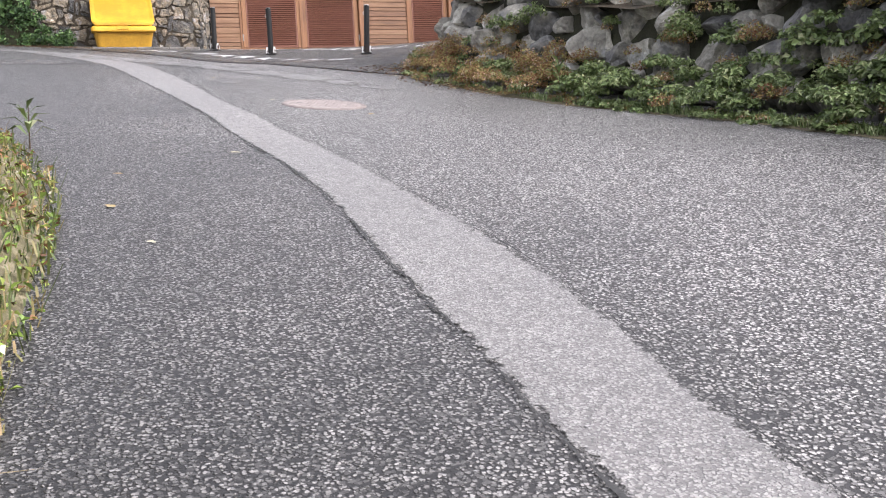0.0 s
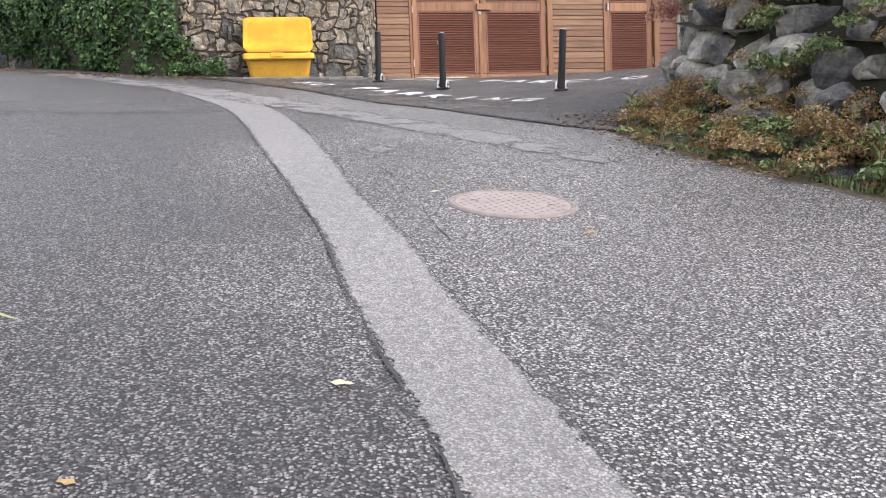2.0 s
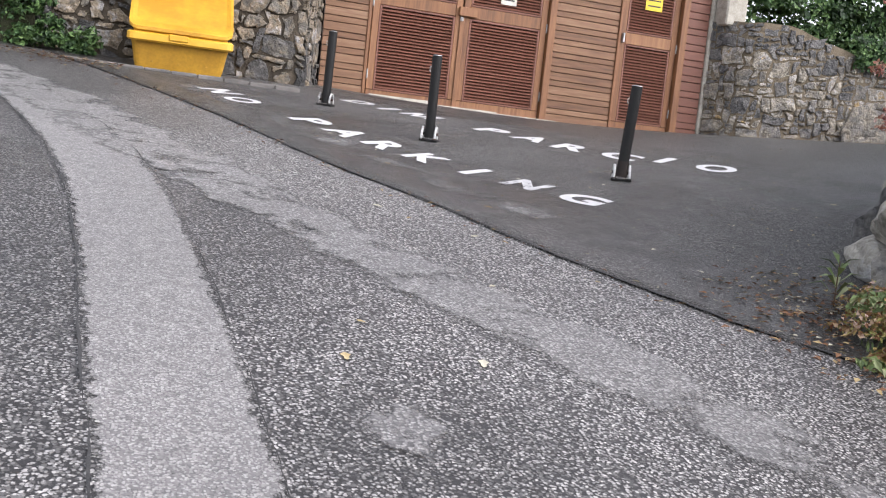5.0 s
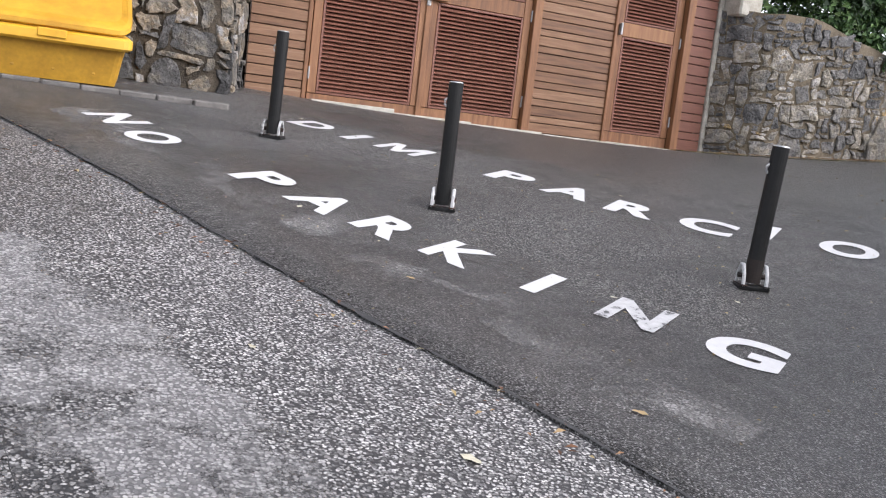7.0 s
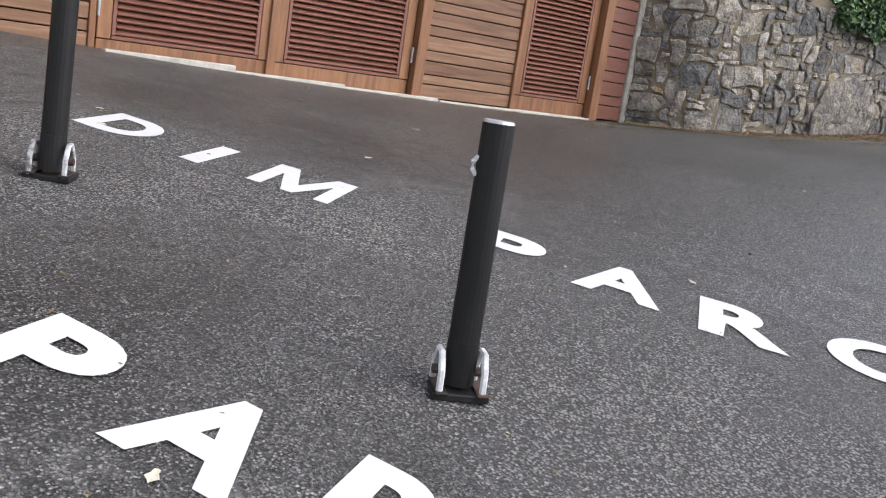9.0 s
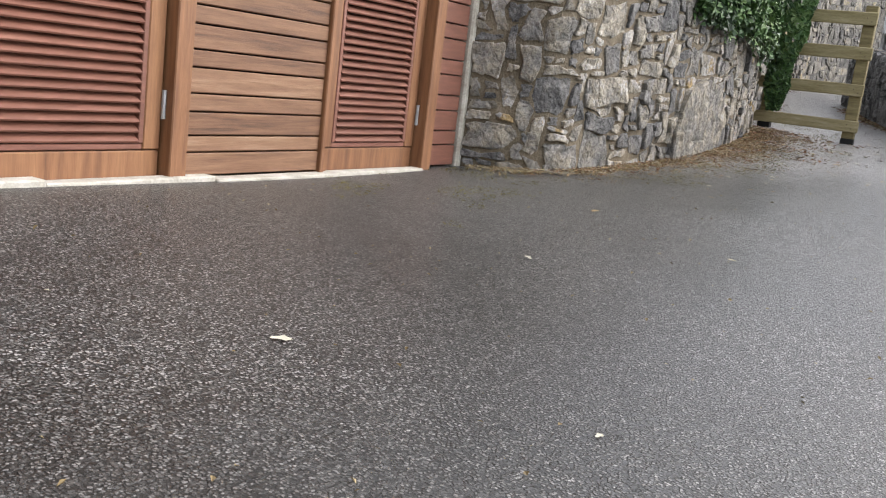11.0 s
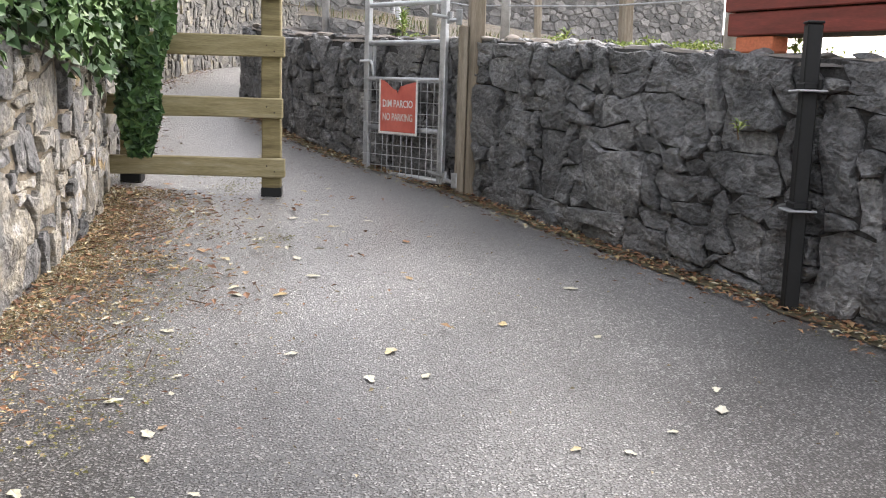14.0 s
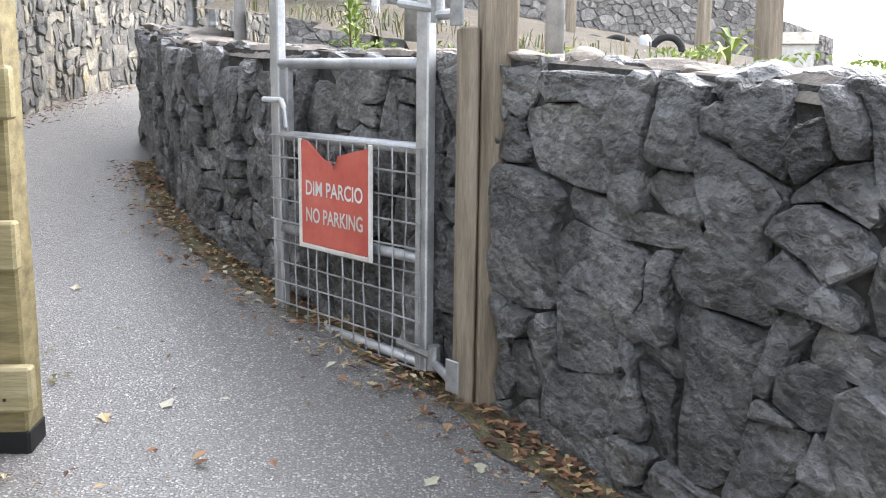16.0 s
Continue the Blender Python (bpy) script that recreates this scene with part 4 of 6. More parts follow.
ground_words([("N", 0.80, 15.83, 0.27, 0.45, -0.89), ("O", 0.94, 15.40, 0.29, 0.47, -0.88), ("P", 1.412, 14.67, 0.24, 0.49, -0.87), ("A", 1.609, 14.365, 0.29, 0.49, -0.87), ("R", 1.838, 14.03, 0.25, 0.50, -0.865), ("K", 2.055, 13.71, 0.255, 0.52, -0.855), ("I", 2.34, 13.29, 0.075, 0.53, -0.85), ("N", 2.52, 13.0, 0.25, 0.55, -0.84), ("G", 2.71, 12.61, 0.29, 0.56, -0.83)], "white painted NO PARKING lettering on dark asphalt")
ground_words([("D", 2.155, 16.38, 0.27, 0.56, -0.83), ("I", 2.415, 15.98, 0.08, 0.56, -0.83), ("M", 2.578, 15.765, 0.32, 0.60, -0.80), ("P", 3.062, 15.10, 0.25, 0.57, -0.82), ("A", 3.283, 14.795, 0.30, 0.57, -0.82), ("R", 3.49, 14.42, 0.285, 0.6, -0.80), ("C", 3.75, 14.11, 0.31, 0.57, -0.82), ("I", 4.12, 13.86, 0.08, 0.57, -0.82), ("O", 4.29, 13.6, 0.30, 0.57, -0.82)], "white painted DIM PARCIO lettering on dark asphalt")


# ---- walls ----
RIGHT = smooth_line([(7.32, 18.16), (7.48, 17.86), (7.66, 17.68), (8.2, 17.53), (8.85, 17.40), (9.7, 17.30), (10.7, 17.32), (11.62, 17.46)])
wall_right, right_place = rubble_wall("wall_right", RIGHT, lambda s: (4.42 if s < 1.0 else 4.42 - (s - 1.0) * 0.28 if s < 2.1 else 4.11) + 0.03 * noise.noise((s * 3, 0, 0)), 0.4, STONE_PALE, MORTAR, 0.028, 0.155, 0.008, 0.021, 11, "rough rubble wall of mixed grey, buff and ochre stones in sandy mortar", base=-0.05, rough=1.2, crisp=0.05, unit=(0.1, 0.058), wander=0.44, cleft=0.1, most=(3, 4), sunk=0.002, turn=0.08)
# one large slab stands at the foot of that wall
outline = [(1.9, 0.02), (2.3, 0.0), (2.75, 0.03), (2.8, 0.3), (2.62, 0.52), (2.3, 0.62), (2.0, 0.55), (1.86, 0.25)]
vs, fs = stone_shape(outline, 0.0, 0.05, random.Random(3), 1.0, 0.04, 0.05)
me = bpy.data.meshes.new("stone")
me.from_pydata([right_place(*v) for v in vs], [], fs)
me.materials.append(STONE_PALE)
new("stone", me).parent = wall_right
LEFT = [Vector(p) for p in ((-4.2, 20.6), (-2.0, 18.7), (-0.6, 17.46), (1.95, 17.42), (2.24, 18.22))]
wall_left, left_place = rubble_wall("wall_left", LEFT, lambda s: 4.75, 0.4, STONE_DAMP, MORTAR_DAMP, 0.045, 0.14, 0.01, 0.022, 23, "rubble wall of rounded grey and buff stones behind the yellow bin", base=-0.05, crisp=0.05, unit=(0.085, 0.065), wander=0.6, most=(4, 4), cleft=0.14, sunk=0.008, turn=0.08)
DARK = smooth_line([(5.0, 11.95), (6.5, 12.75), (8.4, 13.7), (9.92, 14.36), (10.87, 14.86), (12.1, 15.45), (13.1, 16.1), (14.1, 16.62), (15.2, 16.98), (16.0, 17.26), (16.3, 17.3)])
TOPS = [(0, 3.1), (3.7, 3.85), (5.5, 3.99), (7.9, 4.12), (10.3, 4.2), (11.8, 4.34), (20, 4.5)]


def dark_top(s):
    for (a, h), (b, k) in zip(TOPS, TOPS[1:]):
        if s <= b:
            return h + (k - h) * (s - a) / (b - a) + 0.02 * noise.noise((s * 2.3, 3, 0))
    return 4.5


wall_dark, dark_place = rubble_wall("wall_dark", DARK, dark_top, 0.42, STONE_DARK, MORTAR_DARK, 0.035, 0.2, 0.003, 0.034, 5, "dark damp retaining wall of large tight-fitted stones", base=-0.1, wide=1.2, rough=1.8, stones_from=3.4, out=-1, crisp=0.03, focus=7.0, unit=(0.1, 0.085), wander=0.66, most=(4, 4), cleft=0.2, turn=0.0, sunk=0.01)
FAR = smooth_line([(11.75, 17.6), (12.9, 17.62), (14.2, 17.9), (15.65, 18.2), (18.5, 18.3), (20.5, 18.05), (23.5, 17.2)])
wall_far, far_place = rubble_wall("wall_far", FAR, lambda s: 4.75 + s * 0.09, 0.4, STONE_FAR, MORTAR_FAR, 0.06, 0.16, 0.006, 0.022, 31, "pale lichened rubble wall along the rising footpath", base=-0.1, single=False, rough=1.2, unit=(0.1, 0.075), wander=0.5, most=(4, 3), crisp=0.05, cleft=0.14, sunk=0.0, turn=0.1)

# crumbling top of the dark wall
bm = bmesh.new()
rows = []
for i in range(int((length(DARK) - 3.2) / 0.06)):
    s = 3.0 + i * 0.06
    row = []
    for k, d in enumerate((0.0, -0.03, -0.09, -0.16, -0.24, -0.33, -0.42, -0.46)):
        p = dark_place(s, 0, d + 0.02 * noise.noise((s * 6, k, 2)))
        row.append(bm.verts.new((p.x, p.y, dark_top(s) + (-0.03 if k in (0, 7) else 0.008 + 0.022 * noise.noise((s * 5, d * 9, 4)) + 0.012 * noise.noise((s * 17, d * 30, 6))))))
    rows.append(row)
for a, b in zip(rows, rows[1:]):
    for k in range(7):
        bm.faces.new((a[k], b[k], b[k + 1], a[k + 1]))
bmesh.ops.recalc_face_normals(bm, faces=bm.faces)
part("coping_bed", bm, STONE_COPE, wall_dark, "pale crumbling mortar along the wall top")
rng = random.Random(8)
s = 3.1
while s < length(DARK) - 0.4:
    w = rng.uniform(0.035, 0.085)
    p = dark_place(s, 0, rng.uniform(-0.1, -0.05))
    ob = part("coping_stone", boulder(w, int(s * 50), rng.uniform(0.25, 0.45)), STONE_COPE if rng.random() < 0.55 else STONE_DARK, wall_dark)
    ob.matrix_world = pose(p.x, p.y, dark_top(s) + 0.004, rng.uniform(-8, 8), rng.uniform(-8, 8), rng.uniform(0, 360))
    s += w * rng.uniform(1.3, 2.4)


# raised bank behind the dark wall and the boulders
def inside_bank(x, y):
    edge = [(4.4, -14), (4.4, 6.2), (3.95, 8.6), (3.7, 10.0), (3.85, 11.2), (9.9, 14.2), (12.2, 15.3), (15.3, 16.75), (16.1, 17.0), (17.6, 16.4), (30, 12), (60, 8), (60, -14)]
    hit = False
    for (ax, ay), (bx, by) in zip(edge, edge[1:] + edge[:1]):
        if (ay > y) != (by > y) and x < (bx - ax) * (y - ay) / (by - ay) + ax:
            hit = not hit
    return hit


def bank_height(x, y):
    near = min(1.0, max(0.0, (x - 3.6) / 3.0))
    return gz(x, y) + 0.75 + 0.15 * near + max(0.0, x - 12.5) * 0.03 + 0.05 * noise.noise((x * 0.9, y * 0.9, 0))


bank = sheet("ground_bank", steps(3.6, 40, 0.35), steps(-12, 17.4, 0.35), bank_height, EARTH, inside_bank)
tagged(bank, "raised earth bank with moss and weeds behind the walls", "bank", kind="structure")

# ---- shed ----
SY = 18.2
Z0, Z1 = 2.86, 5.15
shed = empty("shed", Matrix.Translation((4.8, SY, Z0)), "timber shed front with louvred doors and horizontal weathered boards", "shed")
SHED_INV = Matrix.Translation((-4.8, -SY, -Z0))


def spart(name, material, x0, y0, z0, x1, y1, z1, bevel=0.004, parent=None, label=""):
    return part(name, boxed(x0, SY + y0, z0, x1, SY + y1, z1, bevel, m=SHED_INV), material, parent or shed, label)


spart("wall", UNLIT_INSIDE, 2.26, 0.12, Z0 - 0.1, 7.3, 0.22, Z1, 0, label="near-black back standing for the shade inside the shed")
spart("side_wall", BOARD, 7.2, 0.22, Z0 - 0.1, 7.3, 2.6, Z1, 0)
spart("side_wall", BOARD, 2.26, 0.22, Z0 - 0.1, 2.36, 2.6, Z1, 0)
spart("roof", BOARD, 2.05, -0.25, Z1, 7.5, 2.8, Z1 + 0.08, 0.01, label="flat overhanging roof edge")


def boards(x0, x1, y0, bottom, wood=BOARD, tall=1.0):
    rng = random.Random(int(x0 * 10))
    z, k = bottom, 0
    while z < Z1 - 0.03:
        h = (0.098 if k % 2 == 0 else 0.07) * rng.uniform(0.96, 1.05) * tall
        spart("board", wood, x0, y0 + rng.uniform(-0.002, 0.002), z, x1, y0 + 0.04, min(z + h - 0.007, Z1), 0.004)
        z += h
        k += 1


boards(2.27, 2.775, 0.0, Z0 + 0.06)
boards(5.115, 5.985, -0.02, Z0 + 0.03)
boards(6.955, 7.27, -0.03, Z0 + 0.03, LOUVRE, 1.2)
for x0, x1, y0, y1, words in ((2.775, 2.815, -0.012, 0.12, ""), (5.02, 5.11, -0.055, 0.12, "heavy oiled corner post"), (5.985, 6.015, -0.04, 0.12, ""), (6.855, 6.95, -0.07, 0.12, "heavy oiled corner post")):
    spart("frame_post", FRAME, x0, y0, Z0 - 0.02, x1, y1, Z1, 0.005, label=words)
spart("trim", CONCRETE, 7.275, -0.055, Z0 - 0.05, 7.335, 0.12, Z1, 0.012, label="pale rough mortar edge beside the stone wall")


def louvre_door(x0, x1, hinge, upper_sign=None):
    """A framed door with a lower and an upper louvred panel; hinge is +1 where it hangs on its far side."""
    door = spart("door", FRAME, x0 + 0.005, 0.0, Z0 + 0.015, x1 - 0.005, 0.035, Z0 + 0.13, 0.004, label="oiled timber door with red-brown louvre panels")
    st = 0.105
    for a, b in ((x0 + 0.005, x0 + st - 0.02), (x1 - st + 0.02, x1 - 0.005)):
        spart("stile", FRAME, a, -0.003, Z0 + 0.135, b, 0.035, Z1 - 0.03, 0.004, door)
    a, b = x0 + st - 0.017, x1 - st + 0.017
    spart("rail", FRAME, a, -0.001, 3.975, b, 0.035, 4.115, 0.004, door, "middle door rail")
    spart("rail", FRAME, a, -0.001, 4.93, b, 0.035, Z1 - 0.03, 0.004, door)
    for z0, z1 in ((Z0 + 0.135, 3.97), (4.12, 4.925)):
        panel = spart("louvre_panel", LOUVRE, a, 0.0, z0, b, 0.03, z0 + 0.022, 0.003, door)
        for args in ((a, -0.004, z0 + 0.024, a + 0.024, 0.03, z1), (b - 0.024, -0.004, z0 + 0.024, b, 0.03, z1), (a + 0.026, -0.004, z1 - 0.022, b - 0.026, 0.03, z1)):
            spart("louvre_border", LOUVRE, *args, 0.003, panel)
        n = int((z1 - z0 - 0.05) / 0.0358)
        for i in range(n):
            z = z0 + 0.03 + (z1 - z0 - 0.055) * i / n
            m = Matrix.Translation((0, SY + 0.012, z + 0.014)) @ Matrix.Rotation(radians(38), 4, "X")
            part("slat", boxed(a + 0.025, -0.0235, -0.004, b - 0.025, 0.0235, 0.004, 0.0, m=SHED_INV @ m), LOUVRE, panel)
    hx = x1 - 0.004 if hinge > 0 else x0 + 0.004
    for z in (3.17, 4.0, 4.75):
        part("hinge", tubed((hx - 4.8, -0.012, z - Z0 - 0.055), (hx - 4.8, -0.012, z - Z0 + 0.055), 0.009, n=8), ZINC, door, "bright steel hinge")
    return door


dl = louvre_door(2.82, 3.915, -1)
dr = louvre_door(3.925, 5.015, 1)
ds = louvre_door(6.02, 6.85, 1)
spart("lock_cover", FRAME, 3.86, -0.05, 3.985, 4.09, -0.004, 4.09, 0.006, dr, "timber lock cover block")
spart("padlock", WORN_WHITE, 3.885, -0.03, 3.925, 3.925, -0.006, 3.975, 0.006, dr, "small pale padlock")
spart("cover_strip", FRAME, 3.885, -0.02, Z0 + 0.02, 3.945, -0.004, 3.98, 0.004, dr)
for door, x, z, w, h, material, words in ((dr, 4.38, 4.2, 0.2, 0.28, SIGN_WHITE, "small white paper notice"), (dl, 3.32, 4.2, 0.22, 0.28, SIGN_YELLOW, "small yellow warning notice"), (ds, 6.33, 4.43, 0.24, 0.28, SIGN_YELLOW, "small yellow warning notice")):
    note = spart("notice", material, x, -0.016, z, x + w, -0.010, z + h, 0, door, words)
    for k in range(3):
        spart("text_bar", TAR, x + 0.03, -0.0185, z + 0.05 + k * 0.07, x + w - 0.03, -0.0165, z + 0.066 + k * 0.07, 0, note)
spart("handle", ZINC, 6.05, -0.05, 3.98, 6.075, -0.005, 4.1, 0.005, ds)
sill = bmesh.new()
for i in range(5):
    a, b = 2.85 + i * 0.8, 2.85 + i * 0.8 + 0.799
    zz = max(gz(a, 18.1), gz(b, 18.1)) + 0.018
    box(sill, a, 18.11 + random.uniform(-0.01, 0.01), zz - 0.1, b, 18.19, zz + random.uniform(0, 0.008), 0.006)
tagged(part("threshold", sill, CONCRETE), "thin pale concrete threshold before the shed doors", "threshold", kind="structure")
tagged(part("pillar", boxed(7.34, 17.9, 4.36, 7.64, 18.2, 5.0, 0.02), CONCRETE), "pale concrete pillar at the end of the stone wall", "pillar", kind="structure")
ledge = bmesh.new()
for i in range(9):
    a = -0.35 + i * 0.24
    box(ledge, a, 16.78 - i * 0.022 + random.uniform(-0.02, 0.02), gz(a, 16.8) - 0.1, a + 0.238, 17.5, gz(a, 16.75) + 0.03, 0.01)
tagged(part("ledge", ledge, MORTAR_FAR), "low worn concrete ledge at the wall foot", "ledge", kind="structure")


# ---- grit bin ----
bz = gz(0.7, 16.8) + 0.03
grit = empty("grit_bin", pose(0.69, 17.08, bz, 0, 0, -2), "yellow plastic grit bin with sloping closed lid beside the wall", "grit bin")


def loft(sections, bm=None):
    bm = bm or bmesh.new()
    rings = [[bm.verts.new(p) for p in sec] for sec in sections]
    n = len(rings[0])
    for a, b in zip(rings, rings[1:]):
        for i in range(n):
            bm.faces.new((a[i], a[(i + 1) % n], b[(i + 1) % n], b[i]))
    bm.faces.new(rings[0][::-1])
    bm.faces.new(rings[-1])
    bmesh.ops.recalc_face_normals(bm, faces=bm.faces)
    return bm


def rounded(hx, y0, y1, z, r=0.05, tilt=0.0):
    out = []
    for cx, cy, a0 in ((hx - r, y1 - r, 0), (-hx + r, y1 - r, 90), (-hx + r, y0 + r, 180), (hx - r, y0 + r, 270)):
        for k in range(4):
            a = radians(a0 + k * 30)
            x, y = cx + r * math.cos(a), cy + r * math.sin(a)
            out.append((x, y, z + (y - y0) * tilt))
    return out


part("body", loft([rounded(0.395, -0.2, 0.26, 0.0), rounded(0.41, -0.22, 0.27, 0.05), rounded(0.435, -0.27, 0.29, 0.2), rounded(0.45, -0.29, 0.29, 0.26)]), YELLOW_GRUBBY_SHADED, grit, "yellow body darkened by grime and by the lip's painted shade")
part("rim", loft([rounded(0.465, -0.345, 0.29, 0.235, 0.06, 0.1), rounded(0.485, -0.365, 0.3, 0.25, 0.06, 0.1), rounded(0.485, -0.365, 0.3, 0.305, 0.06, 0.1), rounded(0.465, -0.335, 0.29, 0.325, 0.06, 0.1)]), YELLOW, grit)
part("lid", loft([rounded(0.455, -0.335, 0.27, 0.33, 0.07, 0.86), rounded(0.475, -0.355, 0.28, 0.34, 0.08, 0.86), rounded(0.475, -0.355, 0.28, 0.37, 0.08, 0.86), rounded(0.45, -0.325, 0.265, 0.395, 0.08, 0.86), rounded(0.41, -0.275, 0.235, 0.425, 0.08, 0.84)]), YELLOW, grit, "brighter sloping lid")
part("latch", boxed(-0.11, -0.378, 0.265, 0.07, -0.35, 0.325, 0.008), YELLOW, grit, "recessed catch under the lid edge")
part("lid_support", loft([rounded(0.435, -0.255, 0.26, 0.31, 0.05), rounded(0.43, -0.2, 0.26, 0.36, 0.05, 0.78)]), YELLOW, grit)
for x in (-0.25, 0.0, 0.25):
    part("groove", boxed(x - 0.012, -0.278, 0.03, x + 0.012, -0.262, 0.2, 0.004, m=Matrix.Rotation(radians(-16), 4, "X") @ Matrix.Translation((0, 0.035, -0.03))), YELLOW_GRUBBY_SHADED, grit)


# ---- folding posts ----
def parking_post(x, y, turn, lean, label, low=BLACK):
    m = pose(x, y, gz(x, y) + 0.014, 0, 0, turn)
    thing = empty("parking_post", m, label, "bollard", "folding parking posts")
    part("base_plate", boxed(-0.07, -0.055, -0.01, 0.07, 0.055, 0.008, 0.003), BLACK, thing, "dark scuffed base plate")
    tip = Vector((lean[0], lean[1], 0.64))
    a = Vector((0, 0, 0.03))
    part("post", tubed(a, tip, 0.0375, n=20), BLACK, thing, smooth=False)
    part("cap", tubed(tip, tip + (tip - a).normalized() * 0.006, 0.0365, 0.034, n=20), ZINC, thing, "worn grey top cap")
    part("sleeve", tubed(a + Vector((0, 0, -0.01)), a.lerp(tip, 0.16), 0.0385, n=20), low, thing)
    for s in (-1, 1):
        ear = arc_tube([(s * 0.052, -0.05, 0.005), (s * 0.052, -0.045, 0.06), (s * 0.052, -0.02, 0.1), (s * 0.052, 0.012, 0.1), (s * 0.052, 0.04, 0.06), (s * 0.052, 0.05, 0.005)], 0.0085, 6)
        bracket = part("bracket", ear, WORN_WHITE, thing, "chipped white hinge bracket")
        part("bolt", tubed((s * 0.038, 0, 0.05), (s * 0.066, 0, 0.05), 0.012, n=8), RUST, bracket)
        part("foot", boxed(s * 0.05 - 0.012, -0.065, 0.008, s * 0.05 + 0.016, 0.065, 0.014, 0.002), RUST, bracket)
    part("lock_loop", arc_tube([a.lerp(tip, 0.80) + Vector((-0.036, -0.004, 0)), a.lerp(tip, 0.82) + Vector((-0.046, -0.006, 0)), a.lerp(tip, 0.85) + Vector((-0.047, -0.006, 0)), a.lerp(tip, 0.87) + Vector((-0.036, -0.004, 0))], 0.006, 6), WORN_WHITE, thing, "small steel locking loop")
    return thing


parking_post(1.90, 15.72, -32, (0.01, 0.0), "black folding parking post standing upright near the shed")
parking_post(2.455, 14.345, -28, (0.0, 0.0), "black folding parking post with chipped white hinge bracket")
parking_post(3.50, 13.20, -25, (0.035, -0.01), "black folding parking post with a rusty foot", RUST)


# ---- timber fence ----
fence = empty("timber_fence", Matrix.Translation((11.85, 16.985, 3.185)) @ Matrix.Scale(1.045, 4), "short four-rail timber fence, greenish and weathered, beside the path", "fence")
FI = Matrix.Translation((-11.66, -16.95, -3.2))


def worn_beam(x0, y0, z0, x1, y1, z1, bevel=0.006, cut=5):
    bm = boxed(x0, y0, z0, x1, y1, z1, bevel)
    long = max((x1 - x0, 0), (y1 - y0, 1), (z1 - z0, 2))
    edges = [e for e in bm.edges if abs((e.verts[0].co - e.verts[1].co)[long[1]]) > 0.5 * long[0]]
    bmesh.ops.subdivide_edges(bm, edges=edges, cuts=cut)
    for v in bm.verts:
        v.co += Vector([0.004 * noise.noise(v.co * 3 + Vector((k * 7, x0, z0))) for k in range(3)])
    return bm


def moved(bm, m):
    bmesh.ops.transform(bm, matrix=m, verts=bm.verts)
    return bm


def beam(name, material, parent, m, *args, label=""):
    return part(name, moved(worn_beam(*args), m), material, parent, label)


beam("post", RAIL_WOOD, fence, FI, 11.63, 16.545, 3.1, 11.73, 16.645, 4.42)
beam("post", RAIL_WOOD, fence, FI, 11.63, 17.28, 3.1, 11.73, 17.38, 4.42)
for y in (16.545, 17.28):
    foot_z = gz(11.68, y + 0.05) + 0.006
    beam("post_foot", BLACK, fence, FI, 11.627, y - 0.003, foot_z - 0.05, 11.733, y + 0.103, foot_z + 0.085, label="black band round the post foot")
for k, (a, b) in enumerate(((3.33, 3.43), (3.64, 3.745), (3.955, 4.065), (4.25, 4.36))):
    r = beam("rail", RAIL_WOOD, fence, FI, 11.588, 16.52 + 0.01 * (k % 2), a, 11.627, 17.45, b)
    for y in (16.575, 16.615):
        part("nail", moved(tubed((11.584, y, a + 0.03 + 0.03 * (y > 16.6)), (11.59, y, a + 0.03 + 0.03 * (y > 16.6)), 0.004, n=6), FI), RUST, r)

# ---- metal gate and its post ----
GD = Vector((0.783, 0.622, 0))
gate_m = Matrix(((-0.783, 0.622, 0, 12.436), (-0.622, -0.783, 0, 15.75), (0, 0, 1, 3.25), (0, 0, 0, 1)))
gate = empty("metal_gate", gate_m, "galvanised steel gate with mesh infill, standing open against the wall", "gate")
for u, top in ((0.527, 1.45), (-0.2, 1.12)):
    part("stile", boxed(u - 0.025, -0.016, 0.0, u + 0.025, 0.016, top, 0.004), ZINC, gate)
for z in (0.02, 0.32, 0.63, 0.86, 1.10):
    part("bar", tubed((-0.18, 0, z), (0.505, 0, z), 0.0165, n=12), ZINC, gate, smooth=True)
part("brace", tubed((0.5, 0, 1.36), (-0.19, 0, 1.11), 0.0165, n=12), ZINC, gate, smooth=True)
part("rubber_strip", boxed(-0.19, -0.012, -0.03, 0.53, 0.012, 0.004, 0.003), RUBBER, gate, "black strip along the gate foot")
for i in range(13):
    u = -0.205 + i * 0.0615
    bow = 0.012 * math.sin(i * 1.9)
    part("mesh_wire", arc_tube([(u, -0.02, 0.63), (u, -0.02, 0.42), (u + bow, -0.022, 0.22), (u, -0.02, 0.005)], 0.0028, 5), ZINC, gate)
for i in range(10):
    z = 0.005 + i * 0.0695
    part("mesh_wire", arc_tube([(-0.21, -0.025, z), (0.1, -0.025 - 0.004 * (i % 2), z + 0.004 * math.sin(i)), (0.545, -0.025, z)], 0.0028, 5), ZINC, gate)
part("latch", arc_tube([(0.57, -0.03, 0.745), (0.5, -0.03, 0.745), (0.45, -0.04, 0.745), (0.425, -0.045, 0.72), (0.415, -0.045, 0.66)], 0.009, 8), ZINC, gate, "bent steel latch handle")
part("latch_stay", boxed(0.455, -0.012, 0.64, 0.47, 0.012, 0.85, 0.003), ZINC, gate)
